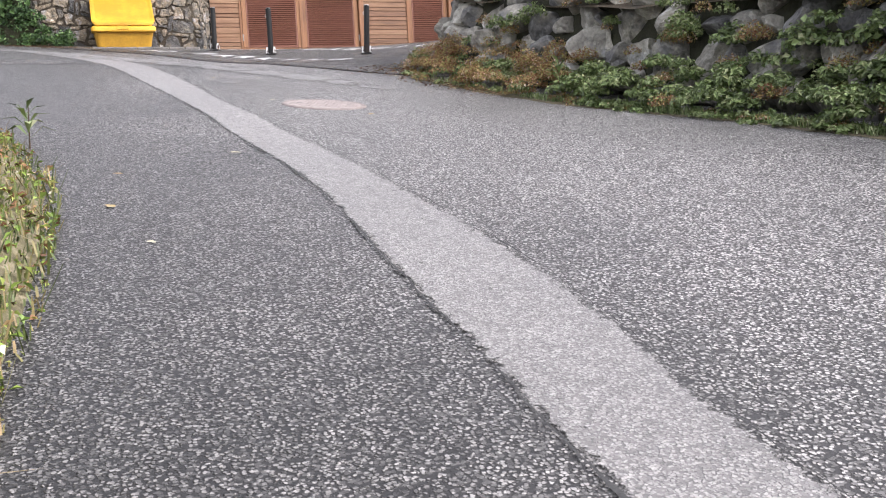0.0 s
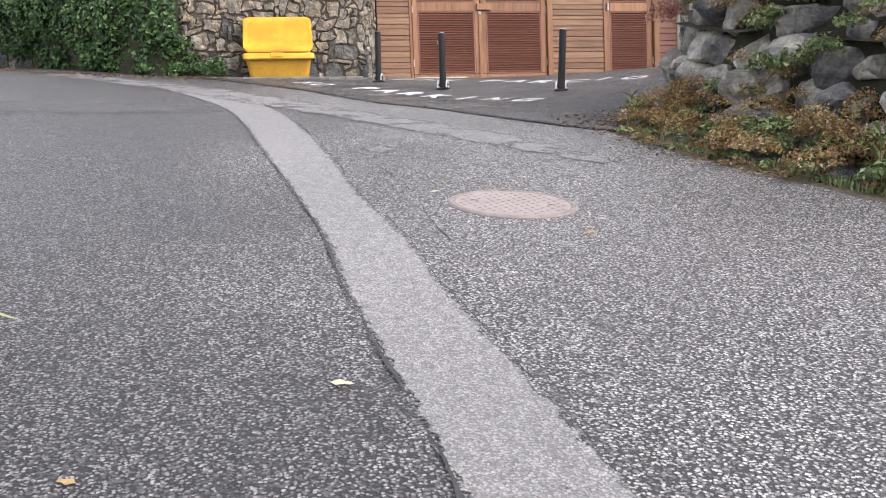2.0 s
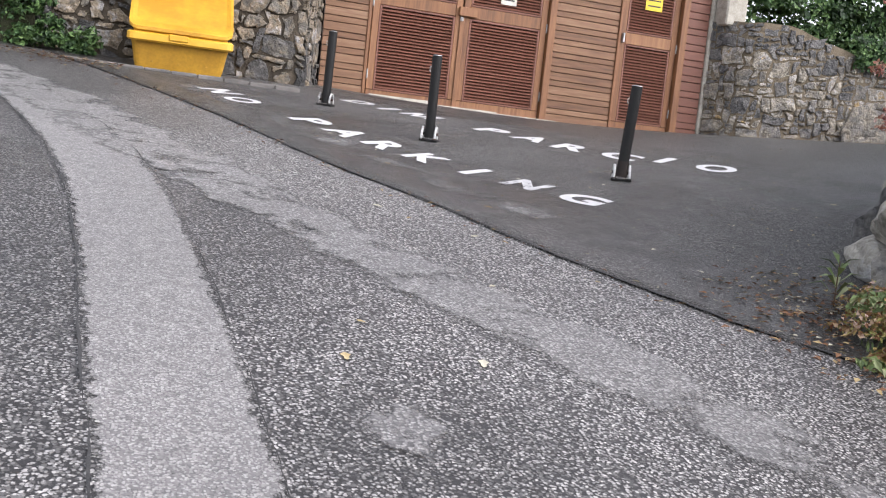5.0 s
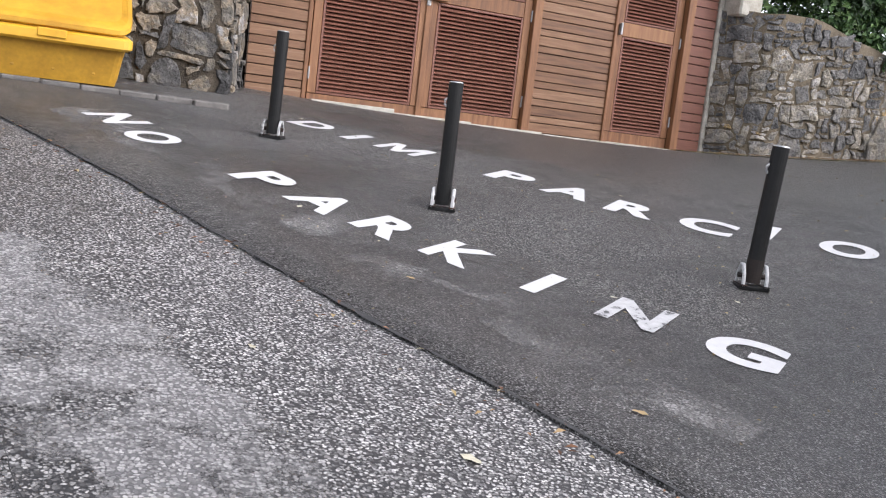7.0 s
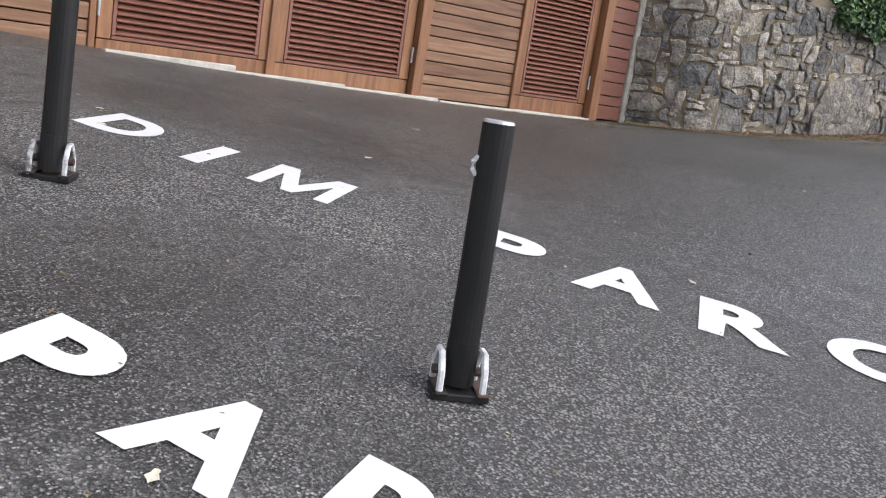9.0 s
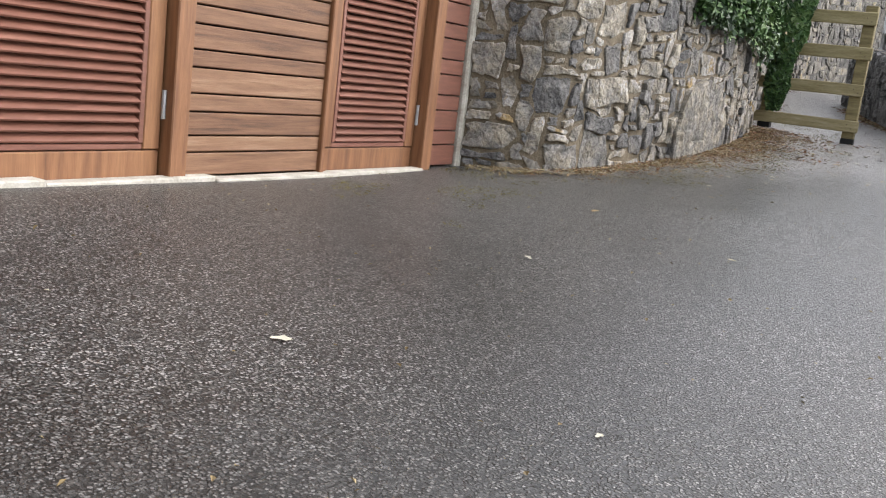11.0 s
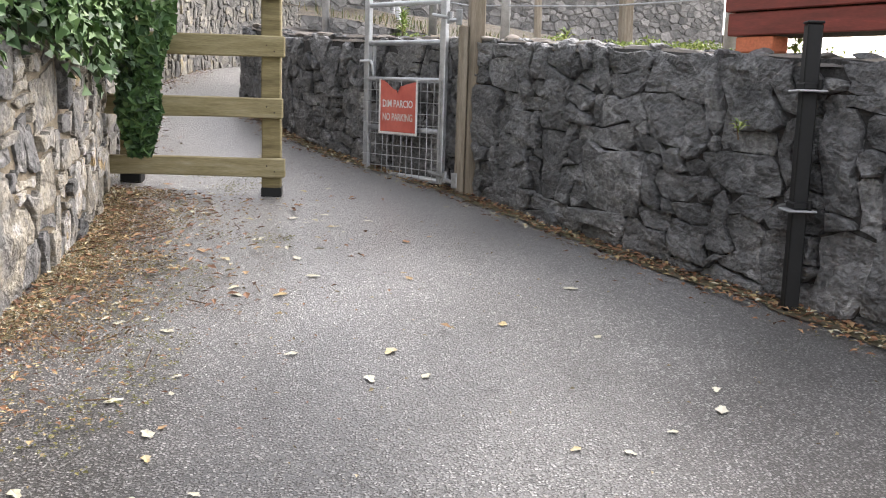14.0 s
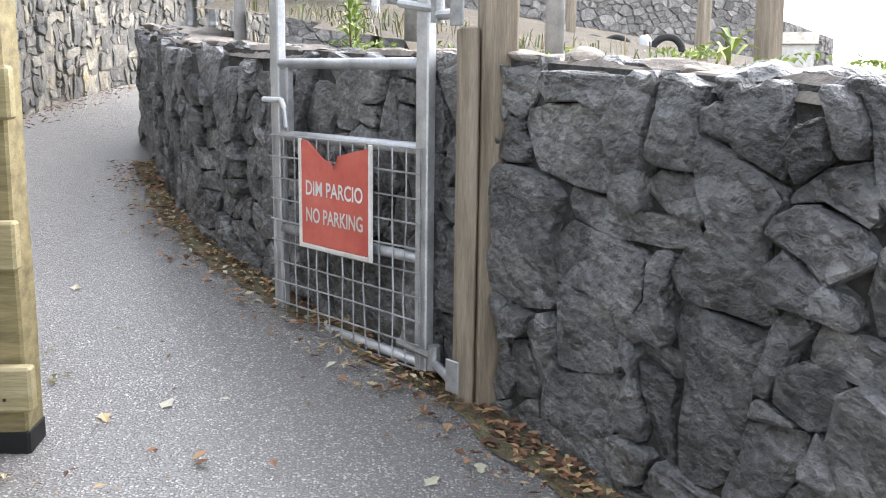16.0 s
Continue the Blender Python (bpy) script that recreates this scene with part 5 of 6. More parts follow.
for z in (0.05, 1.0):
    hinge = part("hinge", tubed((-0.255, -0.01, z - 0.035), (-0.255, -0.01, z + 0.035), 0.018, n=10), ZINC, gate, "galvanised hook hinge")
    part("hinge_arm", tubed((-0.12, -0.028, z + 0.02), (-0.255, -0.012, z + 0.0), 0.011, n=8), ZINC, hinge)
    part("hinge_arm", tubed((-0.255, -0.01, z - 0.015), (-0.39, -0.07, z - 0.02), 0.013, n=8), ZINC, hinge)
    part("hinge_plate", boxed(-0.425, -0.08, z - 0.05, -0.375, -0.074, z + 0.04, 0.003), ZINC, hinge)
for ob in gate.children_recursive:
    ob.data.transform(Matrix.Diagonal((-1, 1, 1, 1)))
    ob.data.flip_normals()
# notice on the gate
sign = empty("no_parking_sign", gate_m @ Matrix.Translation((-0.175, -0.035, 0.455)), "faded red bilingual no parking sign, torn at its top edge", "sign")
bm = bmesh.new()
outline = [(-0.175, -0.155), (0.175, -0.155), (0.175, 0.17), (0.135, 0.168), (0.06, 0.118), (0.02, 0.11), (0.005, 0.088), (-0.04, 0.098), (-0.02, 0.132), (-0.16, 0.162), (-0.175, 0.165)]
front = [bm.verts.new((-x, -0.002, z)) for x, z in outline]
back = [bm.verts.new((-x, 0.002, z)) for x, z in outline]
bm.faces.new(front)
bm.faces.new(back[::-1])
for i in range(len(front)):
    q = (i + 1) % len(front)
    bm.faces.new((front[i], back[i], back[q], front[q]))
bmesh.ops.triangulate(bm, faces=bm.faces)
bmesh.ops.recalc_face_normals(bm, faces=bm.faces)
face = part("panel", bm, SIGN_RED, sign)
for x in (-0.178, 0.178):
    part("edge_strip", boxed(x - 0.007, -0.006, -0.17, x + 0.007, 0.004, 0.175, 0.002), SIGN_WHITE, sign, "thin white edging strip")
part("edge_strip", boxed(-0.17, -0.006, -0.17, 0.17, 0.004, -0.157, 0.002), SIGN_WHITE, sign)
for words, z, w in (("DIM PARCIO", 0.0, 0.29), ("NO PARKING", -0.085, 0.29)):
    vs, fs = letter_shape(words, 0.018)
    bm = bmesh.new()
    made = [bm.verts.new(((a - 0.5) * w, -0.0045, z + b * 0.047)) for a, b in vs]
    for f in fs:
        bm.faces.new([made[i] for i in f])
    part("lettering", bm, SIGN_WHITE, face, "white capital letters")

gate_post = empty("gate_post", pose(12.115, 15.455, 3.15, 0, 0, -86), "thick weathered square timber gate post against the dark wall", "post")
beam("post", POST_WOOD, gate_post, Matrix.Identity(4), -0.043, -0.045, -0.1, 0.047, 0.05, 1.28)
beam("side_timber", POST_WOOD, gate_post, Matrix.Identity(4), -0.096, -0.02, -0.1, -0.046, 0.05, 1.05)

# ---- black steel post ----
pole = empty("steel_post", pose(9.93, 14.46, 3.04, 1.5, 0, 82), "black square steel post with two clamp brackets against the wall", "post")
part("post", boxed(-0.028, -0.028, -0.1, 0.028, 0.028, 1.08, 0.005), BLACK, pole)
part("cap", boxed(-0.031, -0.031, 1.08, 0.031, 0.031, 1.09, 0.003), BLACK, pole)
for z in (0.385, 0.83):
    clamp = part("clamp", boxed(-0.045, -0.05, z, 0.06, 0.085, z + 0.008, 0.003), ZINC, pole, "flat steel clamp plate")
    part("clamp_band", boxed(-0.036, -0.036, z + 0.009, 0.036, 0.06, z + 0.035, 0.005), BLACK, clamp)
    part("clamp_bolt", tubed((-0.02, 0.07, z + 0.009), (-0.02, 0.07, z + 0.045), 0.008, n=8), BLACK, clamp)

# ---- planter on bricks ----
PM = Matrix(((0.905, -0.425, 0, 10.1), (0.425, 0.905, 0, 14.19), (0, 0, 1, 4.025), (0, 0, 0, 1)))
planter = empty("planter_box", PM @ Matrix.Translation((0, 0, 0.075)), "dark red slatted wooden trough planter on bricks", "planter")
for k in range(3):
    z = 0.0 + k * 0.1
    spread = 0.012 * k
    for y in (-0.13 - spread, 0.13 + spread):
        part("board", boxed(-0.56 - spread, y - 0.011, z, 0.56 + spread, y + 0.011, z + 0.094, 0.004), PLANTER_RED, planter)
    for x in (-0.56 - spread, 0.56 + spread):
        part("end_board", boxed(x - 0.011, -0.117 - spread, z, x + 0.011, 0.117 + spread, z + 0.094, 0.004), PLANTER_RED, planter)
part("rim", boxed(-0.62, -0.19, 0.296, 0.62, -0.12, 0.315, 0.004), PLANTER_RED, planter)
part("rim", boxed(-0.62, 0.12, 0.296, 0.62, 0.19, 0.315, 0.004), PLANTER_RED, planter)
part("soil", boxed(-0.54, -0.12, 0.0, 0.54, 0.12, 0.27), EARTH, planter)
p, nn = clump((0, 0, 0.3), 0.5, 500, 0.35)
p[:, 1] *= 0.35
leaf_mesh("plants", p, np.random.uniform(0.025, 0.06, 500), nn, HERB, parent=planter)
for x in (0.42, -0.42):
    b = part("brick", boxed(-0.1, -0.05, 0, 0.1, 0.05, 0.068, 0.006, m=Matrix.Identity(4)), BRICK)
    b.matrix_world = PM @ Matrix.Translation((x, 0.08, 0.003))
    tagged(b, "orange brick propping up the planter trough", "brick", "bricks under the planter")


# ---- behind the wall: rails, posts, tyres, castle-like wall ----
def zinc_post(x, y, h, label, r=0.03):
    t = empty("railing_post", Matrix.Translation((x, y, bank_height(x, y) if h < 0 else h)), label, "post", "galvanised railing posts")
    part("tube", tubed((0, 0, -0.2), (0, 0, 1.5), r, n=12), ZINC, t, smooth=True)
    part("cap", tubed((0, 0, 1.5), (0, 0, 1.52), r, r * 0.6, n=12), ZINC, t)
    return t


ZP = [(12.68, 15.2, 4.1), (10.85, 14.42, 4.02), (13.35, 15.62, 4.18), (14.5, 16.42, 4.3)]
for x, y, z in ZP:
    zinc_post(x, y, z, "tall galvanised railing post behind the dark wall")
order = sorted(ZP)
for a, b in zip(order, order[1:]):
    for h in (0.27, 0.47):
        w = part("wire", arc_tube([(a[0], a[1], a[2] + h), ((a[0] + b[0]) / 2, (a[1] + b[1]) / 2, (a[2] + b[2]) / 2 + h - 0.02), (b[0], b[1], b[2] + h)], 0.005, 6), ZINC)
        tagged(w, "thin steel wire strung between the railing posts", "wire", "railing wires")
for x, y in ((16.1, 16.95), (18.45, 17.2), (21.5, 17.45), (25.4, 17.75), (30.1, 18.1)):
    t = empty("railing_upright", Matrix.Translation((x, y, 4.36 + (x - 16.1) * 0.05)), "pale galvanised railing upright on the wall top", "railing", "railing uprights")
    part("tube", tubed((0, 0, -0.5), (0, 0, 1.0), 0.035, n=10), ZINC, t, smooth=True)
    part("collar", tubed((0, 0, 0.02), (0, 0, 0.05), 0.044, n=10), ZINC, t)


def timber_post(x, y, z, h, tilt=0):
    t = empty("timber_post", pose(x, y, z, 0, tilt, 20), "plain brown timber post on the bank behind the wall", "post", "timber posts")
    beam("post", POST_WOOD, t, Matrix.Identity(4), -0.04, -0.04, -0.4, 0.04, 0.04, h)
    return t


for x, y, z, h, tilt in ((19.49, 13.73, 4.35, 1.2, 1), (16.78, 13.29, 4.15, 1.2, -1), (13.4, 14.2, 4.0, 0.62, 2)):
    timber_post(x, y, z, h, tilt)
rail = beam("handrail", POST_WOOD, None, Matrix.Identity(4), -0.9, -0.03, -0.03, 0.9, 0.03, 0.03)
rail.matrix_world = pose(12.9, 14.15, 4.66, 0, -4, 25)
tagged(rail, "round weathered timber handrail on a short post", "handrail")


def half_tyre(x, y, z, turn):
    t = empty("half_buried_tyre", pose(x, y, z, 0, 0, turn), "black tyre half sunk upright in the bank", "tyre", "half-buried tyres")
    pts = [(0.15 * math.cos(a), 0, 0.15 * math.sin(a)) for a in np.linspace(-0.6, math.pi + 0.6, 20)]
    tread = part("tread", arc_tube(pts, 0.038, 10), RUBBER, t, smooth=True)
    for s in (-1, 1):
        part("rib", arc_tube([(0.167 * math.cos(a), s * 0.022, 0.167 * math.sin(a)) for a in np.linspace(-0.3, math.pi + 0.3, 18)], 0.011, 6), RUBBER, tread)


for k, (x, y, z) in enumerate(((19.45, 13.51, 4.33), (19.39, 13.27, 4.33), (19.25, 12.78, 4.34))):
    half_tyre(x, y, z, 55 + 8 * k)
bottle = empty("gas_bottle", Matrix.Translation((19.31, 13.0, 4.26)), "small silver gas bottle standing on the bank", "gas bottle")
part("body", loft([[(r * math.cos(a), r * math.sin(a), z) for a in np.linspace(0, 6.2832, 17)[:-1]] for r, z in ((0.07, -0.2), (0.075, 0.0), (0.075, 0.17), (0.06, 0.22), (0.03, 0.25))]), ZINC, bottle, smooth=True)
part("valve", tubed((0, 0, 0.25), (0, 0, 0.3), 0.018, n=8), RUST, bottle)

OLD = [Vector(p) for p in ((22.0, 22.5), (25.5, 17.5), (30.2, 7.0))]
wall_old, old_place = rubble_wall("wall_old", OLD, lambda s: 7.4, 0.8, STONE_OLD, MORTAR_FAR, 0.05, 0.12, 0.012, 0.025, 77, "tall old grey coursed-rubble wall behind the garden", wide=1.7, single=False, level=lambda x, y: 3.8, tries=22000)
OLD2 = [Vector(p) for p in ((30.3, 6.7), (32.2, 4.6))]
rubble_wall("wall_old_low", OLD2, lambda s: 5.35 - 0.1 * s, 0.6, STONE_OLD, MORTAR_FAR, 0.06, 0.13, 0.015, 0.03, 78, "lower broken end of the old grey wall", wide=1.7, single=False, level=lambda x, y: 3.2, tries=1500)

# open-sided shelter with a round painted disc
shelter = empty("garden_shelter", Matrix.Translation((17.2, 16.35, 4.45)) @ Matrix.Scale(0.75, 4), "white tubular garden shelter with ribbed roof and a spiral disc", "shelter")
for k in range(7):
    part("rib", arc_tube([(0.25 * k - 0.9, -0.9 + 0.05 * k, 0.75), (0.3 * k - 0.5, -0.4, 1.0), (0.34 * k - 0.2, 0.4, 1.35)], 0.035, 6), WORN_WHITE, shelter)
part("eaves_tube", arc_tube([(-1.5, -0.6, 1.2), (-0.6, -0.75, 1.1), (0.4, -0.9, 0.85), (1.4, -1.0, 0.75)], 0.04, 8), WORN_WHITE, shelter)
part("ridge_tube", arc_tube([(-0.9, 0.4, 1.5), (1.0, 0.5, 1.55), (2.3, 0.5, 1.5)], 0.04, 8), WORN_WHITE, shelter)
part("roof_panel", moved(boxed(-1.1, -0.9, -0.02, 1.9, 0.6, 0.02, 0.01), Matrix.Translation((0.1, 0, 1.35)) @ Matrix.Rotation(radians(24), 4, "X")), MORTAR_DARK, shelter, "dark roof underside")
for x in (-0.9, 1.6):
    part("leg", tubed((x, -0.8, -0.6), (x, -0.8, 0.9), 0.04, n=10), WORN_WHITE, shelter)
disc = empty("spiral_disc", pose(16.6, 16.2, 4.95, 75, 10, -75) @ Matrix.Scale(0.5, 4), "round white disc with a black spiral on the shelter", "disc")
bm = bmesh.new()
bmesh.ops.create_cone(bm, segments=32, radius1=0.36, radius2=0.36, depth=0.03, cap_ends=True)
part("board", bm, SIGN_WHITE, disc)
part("spiral", arc_tube([(0.022 * a * math.cos(a), 0.022 * a * math.sin(a), 0.017) for a in np.linspace(1.5, 15, 60)], 0.022, 5), TAR, disc, "black painted spiral")

hut = empty("small_hut", pose(27.4, 7.9, 4.2, 0, 0, 65) @ Matrix.Scale(0.55, 4), "small pale pitched-roof hut far behind the wall", "hut")
part("wall", boxed(-0.9, -0.6, 0, 0.9, 0.6, 1.0), SIGN_WHITE, hut)
part("roof", loft([[(-1.0, -0.75, 0.98), (1.0, -0.75, 0.98), (1.0, 0.75, 0.98), (-1.0, 0.75, 0.98)], [(-1.0, -0.02, 1.4), (1.0, -0.02, 1.4), (1.0, 0.02, 1.4), (-1.0, 0.02, 1.4)]]), CONCRETE, hut, "grey pitched roof")
for x in (-0.4, 0.4):
    w = part("window", boxed(x - 0.18, -0.62, 0.4, x + 0.18, -0.603, 0.75), UNLIT_INSIDE, hut)


# ---- boulders along the road ----
rng = random.Random(41)
LINE = smooth_line([(4.55, -1.0), (4.5, 3.0), (4.4, 5.5), (4.25, 7.2), (4.0, 8.5), (3.68, 9.6), (3.62, 10.5), (3.95, 11.15), (4.5, 11.6), (5.4, 12.05)])
n_b = 0
for level in range(5):
    s = rng.uniform(0, 0.3)
    while s < length(LINE):
        p, d = along(LINE, s)
        r = rng.uniform(0.13, 0.29) * (1.0 if level < 4 else 0.9)
        out = Vector((-d.y, d.x))
        back = -0.05 + level * 0.1 + rng.uniform(-0.05, 0.05)
        x, y = p.x - out.x * back, p.y - out.y * back
        z = gz(p.x, p.y) + 0.10 + level * 0.25 + rng.uniform(-0.05, 0.05)
        if z < gz(p.x, p.y) + 1.3:
            b = part("boulder", boulder(r, n_b + 3, rng.uniform(0.65, 0.9)), BOULDER)
            b.matrix_world = pose(x, y, z, rng.uniform(-20, 20), rng.uniform(-20, 20), rng.uniform(0, 360))
            tagged(b, "grey weathered boulder stacked in the roadside bank", "boulder", "stacked roadside boulders")
            n_b += 1
        s += r * rng.uniform(1.3, 1.6)
core = bmesh.new()
rows = []
for i in range(61):
    p, d = along(LINE, length(LINE) * 0.9999 * i / 60)
    out = Vector((-d.y, d.x))
    row = []
    for back, h in ((0.02, -0.1), (0.06, 0.4), (0.14, 0.8), (0.3, 1.12), (0.9, 1.2), (1.6, 1.0)):
        row.append(core.verts.new((p.x - out.x * back, p.y - out.y * back, gz(p.x, p.y) + h)))
    rows.append(row)
for a, b in zip(rows, rows[1:]):
    for k in range(5):
        core.faces.new((a[k], b[k], b[k + 1], a[k + 1]))
tagged(part("ground_boulder_bank", core, SHADE_SOIL, smooth=True), "soil packed behind the stacked boulders, coloured as in shade", "bank", kind="structure")


# ---- plants ----
def stuff(ob, label, category):
    return tagged(ob, label, category, kind="stuff")


def grow(name, spots, per, leaf, material, label, category, flat=0.7, aspect=0.5, droop=0.5):
    """Leaf clumps at spots (x, y, z, radius), joined into one mass."""
    P, S, N = [], [], []
    for x, y, z, r in spots:
        k = max(6, int(per * (r / 0.2) ** 2))
        p, n = clump((x, y, z), r, k, flat)
        P.append(p), N.append(n), S.append(np.random.uniform(leaf * 0.6, leaf * 1.4, k))
    return stuff(leaf_mesh(name, np.concatenate(P), np.concatenate(S), np.concatenate(N), material, aspect, droop=droop), label, category)


VERGE = smooth_line([(4.05, -1.0), (3.85, 3.5), (3.76, 5.0), (3.74, 6.1), (3.58, 7.2), (3.26, 8.5), (3.02, 9.5), (2.98, 10.1), (3.15, 10.6)])
vl = length(VERGE)
rs = np.random.RandomState(5)
green, russet, low = [], [], []
for i in range(420):
    s = rs.uniform(0, vl * 0.999)
    p, d = along(VERGE, s)
    side = Vector((d.y, -d.x))
    t = rs.uniform(-0.02, 0.66)
    x, y = p.x + side.x * t, p.y + side.y * t
    z = gz(x, y) + rs.uniform(0.02, 0.16) + t * rs.uniform(0.0, 0.5 if s > vl - 3 else 0.75)
    r = rs.uniform(0.07, 0.16)
    (russet if (s > vl - 2.6 and rs.rand() < 0.75) or rs.rand() < 0.12 else green).append((x, y, z, r))
for i in range(330):
    p, d = along(VERGE, rs.uniform(0, vl * 0.999))
    t = rs.uniform(-0.1, 0.22)
    x, y = p.x + d.y * t, p.y - d.x * t
    (russet if rs.rand() < (0.6 if y > 7.6 else 0.2) else green).append((x, y, gz(x, y) + rs.uniform(0.0, 0.03), rs.uniform(0.03, 0.07)))
grow("verge_herbs", green, 330, 0.045, HERB, "dense low green herbs along the boulder bank", "verge plants", aspect=0.45)
grow("russet_herbs", russet, 620, 0.021, RUSSET, "low russet and green ground cover at the bank foot", "ground cover", flat=0.95, aspect=0.55, droop=1.1)
climb = []
for i in range(210):
    s = rs.uniform(0, length(LINE) * 0.999)
    p, d = along(LINE, s)
    h = rs.uniform(0.45, 1.35)
    if s > length(LINE) - 3.2 and h < 0.9:
        continue
    climb.append((p.x - 0.12 + h * 0.08, p.y, gz(p.x, p.y) + h, rs.uniform(0.06, 0.15)))
grow("bank_creepers", climb[:120], 420, 0.036, HERB, "green creepers hanging over the boulders", "creepers", flat=1.0, aspect=0.6, droop=1.0)
grow("bank_creepers", climb[120:], 520, 0.022, RUSSET, "brownish creepers hanging over the boulders", "creepers", flat=1.1, aspect=0.5, droop=1.2)
grow("bramble_bank", [(4.35 + rs.uniform(-0.15, 0.4), rs.uniform(2.2, 6.2), 0.9 + rs.uniform(0.0, 0.9), rs.uniform(0.12, 0.25)) for _ in range(60)], 240, 0.05, HERB, "rank green brambles over the lower bank", "brambles", aspect=0.6)
pink = [(3.6 + rs.uniform(-0.2, 0.8), 10.0 + rs.uniform(-0.8, 0.9), 2.42 + rs.uniform(0.0, 0.75), rs.uniform(0.06, 0.16)) for _ in range(120)]
grow("reddish_shrub", pink, 600, 0.022, PINK, "reddish-pink small-leaved shrub on top of the boulders", "shrub", flat=1.0, aspect=0.5, droop=1.0)
roots, heights = [], []
for i in range(5200):
    s = rs.uniform(0, vl * 0.999)
    p, d = along(VERGE, s)
    t = abs(rs.normal(0, 0.1)) + 0.0
    x, y = p.x + d.y * t, p.y - d.x * t
    if s < vl - 2.4 or rs.rand() < 0.12:
        roots.append((x, y, gz(x, y)))
        heights.append(rs.uniform(0.03, 0.1))
stuff(blade_mesh("verge_grass", roots, heights, HERB, 0.004, 1.2), "green grass blades along the road edge", "grass")
moss = strip("moss_edge", [v - Vector((0.07, 0.03)) for v in VERGE], [v + Vector((0.25, 0.0)) for v in VERGE], 0.004, DIRT, step=0.12, ragged=0.05, across=3)
tagged(moss, "mossy gritty soil along the road edge", "moss", kind="structure")

# left verge
LV = smooth_line([(-0.95, -2.0), (-0.76, 2.2), (-0.64, 3.4), (-0.56, 4.2), (-0.52, 5.0), (-0.57, 5.7), (-0.8, 6.8), (-1.4, 7.8), (-3.5, 9.4), (-8, 12)])
lv_bank = bmesh.new()
rows = []
for i in range(81):
    p, d = along(LV, length(LV) * 0.9999 * i / 80)
    side = Vector((-d.y, d.x))
    rows.append([lv_bank.verts.new((p.x + side.x * t, p.y + side.y * t, gz(p.x + side.x * t, p.y + side.y * t) + h + 0.02 * noise.noise((i * 0.5, t * 3, 0)))) for t, h in ((0.0, -0.02), (0.12, 0.05), (0.35, 0.14), (0.8, 0.25), (1.8, 0.35), (4, 0.4))])
for a, b in zip(rows, rows[1:]):
    for k in range(5):
        lv_bank.faces.new((a[k], a[k + 1], b[k + 1], b[k]))
bmesh.ops.recalc_face_normals(lv_bank, faces=lv_bank.faces)
tagged(part("ground_verge", lv_bank, DIRT, smooth=True), "mossy earth verge beside the road", "verge", kind="structure")
roots, heights, lp, ls = [], [], [], []
for i in range(16000):
    s = rs.uniform(1.5, 14) if i < 13000 else rs.uniform(14, length(LV) * 0.99)
    p, d = along(LV, s)
    t = rs.uniform(-0.02, 0.9) ** 1.0
    x, y = p.x - d.y * t, p.y + d.x * t
    z = gz(x, y) + min(max(t, 0) * 0.36, 0.25)
    roots.append((x, y, z))
    heights.append(rs.uniform(0.02, 0.08) if i % 9 else rs.uniform(0.08, 0.2))
    if i % 2 == 0:
        lp.append((x, y, z + rs.uniform(0.0, 0.07)))
        ls.append(rs.uniform(0.015, 0.05))
stuff(blade_mesh("verge_grass", roots, heights, GRASS, 0.003, 1.3), "yellowing tangled grass on the roadside verge", "grass")
stuff(leaf_mesh("verge_leaves", lp, ls, np.tile((0, 0, 1.0), (len(lp), 1)), LIME, 0.5), "small bright leaves among the verge grass", "verge plants")
stuff(leaf_mesh("verge_dead_leaves", np.array(lp)[::2], np.array(ls)[::2], np.tile((0, 0, 1.0), (len(lp[::2]), 1)), LITTER, 0.6), "brown dead leaves in the verge", "leaf litter")


def weed(x, y, z, n, size, h, material, label, spread=0.6):
    """An upright weed with long narrow leaves from its stem."""
    t = empty("weed", Matrix.Translation((x, y, z)), label, "weed")
    part("stem", tubed((0, 0, -0.02), (0.01, 0.01, h), 0.004, 0.002, n=6), STEM, t)
    bm = bmesh.new()
    for k in range(n):
        a, f = k * 2.4, k / n
        b = Vector((0, 0, h * (0.15 + 0.85 * f)))
        d = Vector((math.cos(a), math.sin(a), 0))
        L = size * (1 - 0.4 * f)
        sd = Vector((-d.y, d.x, 0)) * L * 0.13
        q = [b, b + d * L * 0.45 * spread + Vector((0, 0, L * 0.4)), b + d * L * spread + Vector((0, 0, L * (0.55 - 0.35 * (1 - f))))]
        v = [bm.verts.new(c) for c in (q[0], q[1] + sd, q[1] - Vector((0, 0, 0.004)), q[1] - sd, q[2])]
        bm.faces.new((v[0], v[1], v[2]))
        bm.faces.new((v[0], v[2], v[3]))
        bm.faces.new((v[1], v[4], v[2]))
        bm.faces.new((v[2], v[4], v[3]))
    part("leaves", bm, material, t)
    return t


weed(-0.62, 6.35, gz(-0.62, 6.35) + 0.02, 11, 0.17, 0.2, HERB, "tall leafy green weed at the verge edge", 0.9)
weed(3.25, 10.75, gz(3.25, 10.75) + 0.01, 12, 0.16, 0.2, HERB, "green leafy weed at the boulder foot", 0.9)
weed(3.5, 8.05, gz(3.5, 8.05) + 0.05, 14, 0.2, 0.3, HERB, "tall leafy green weed in the verge", 0.8)


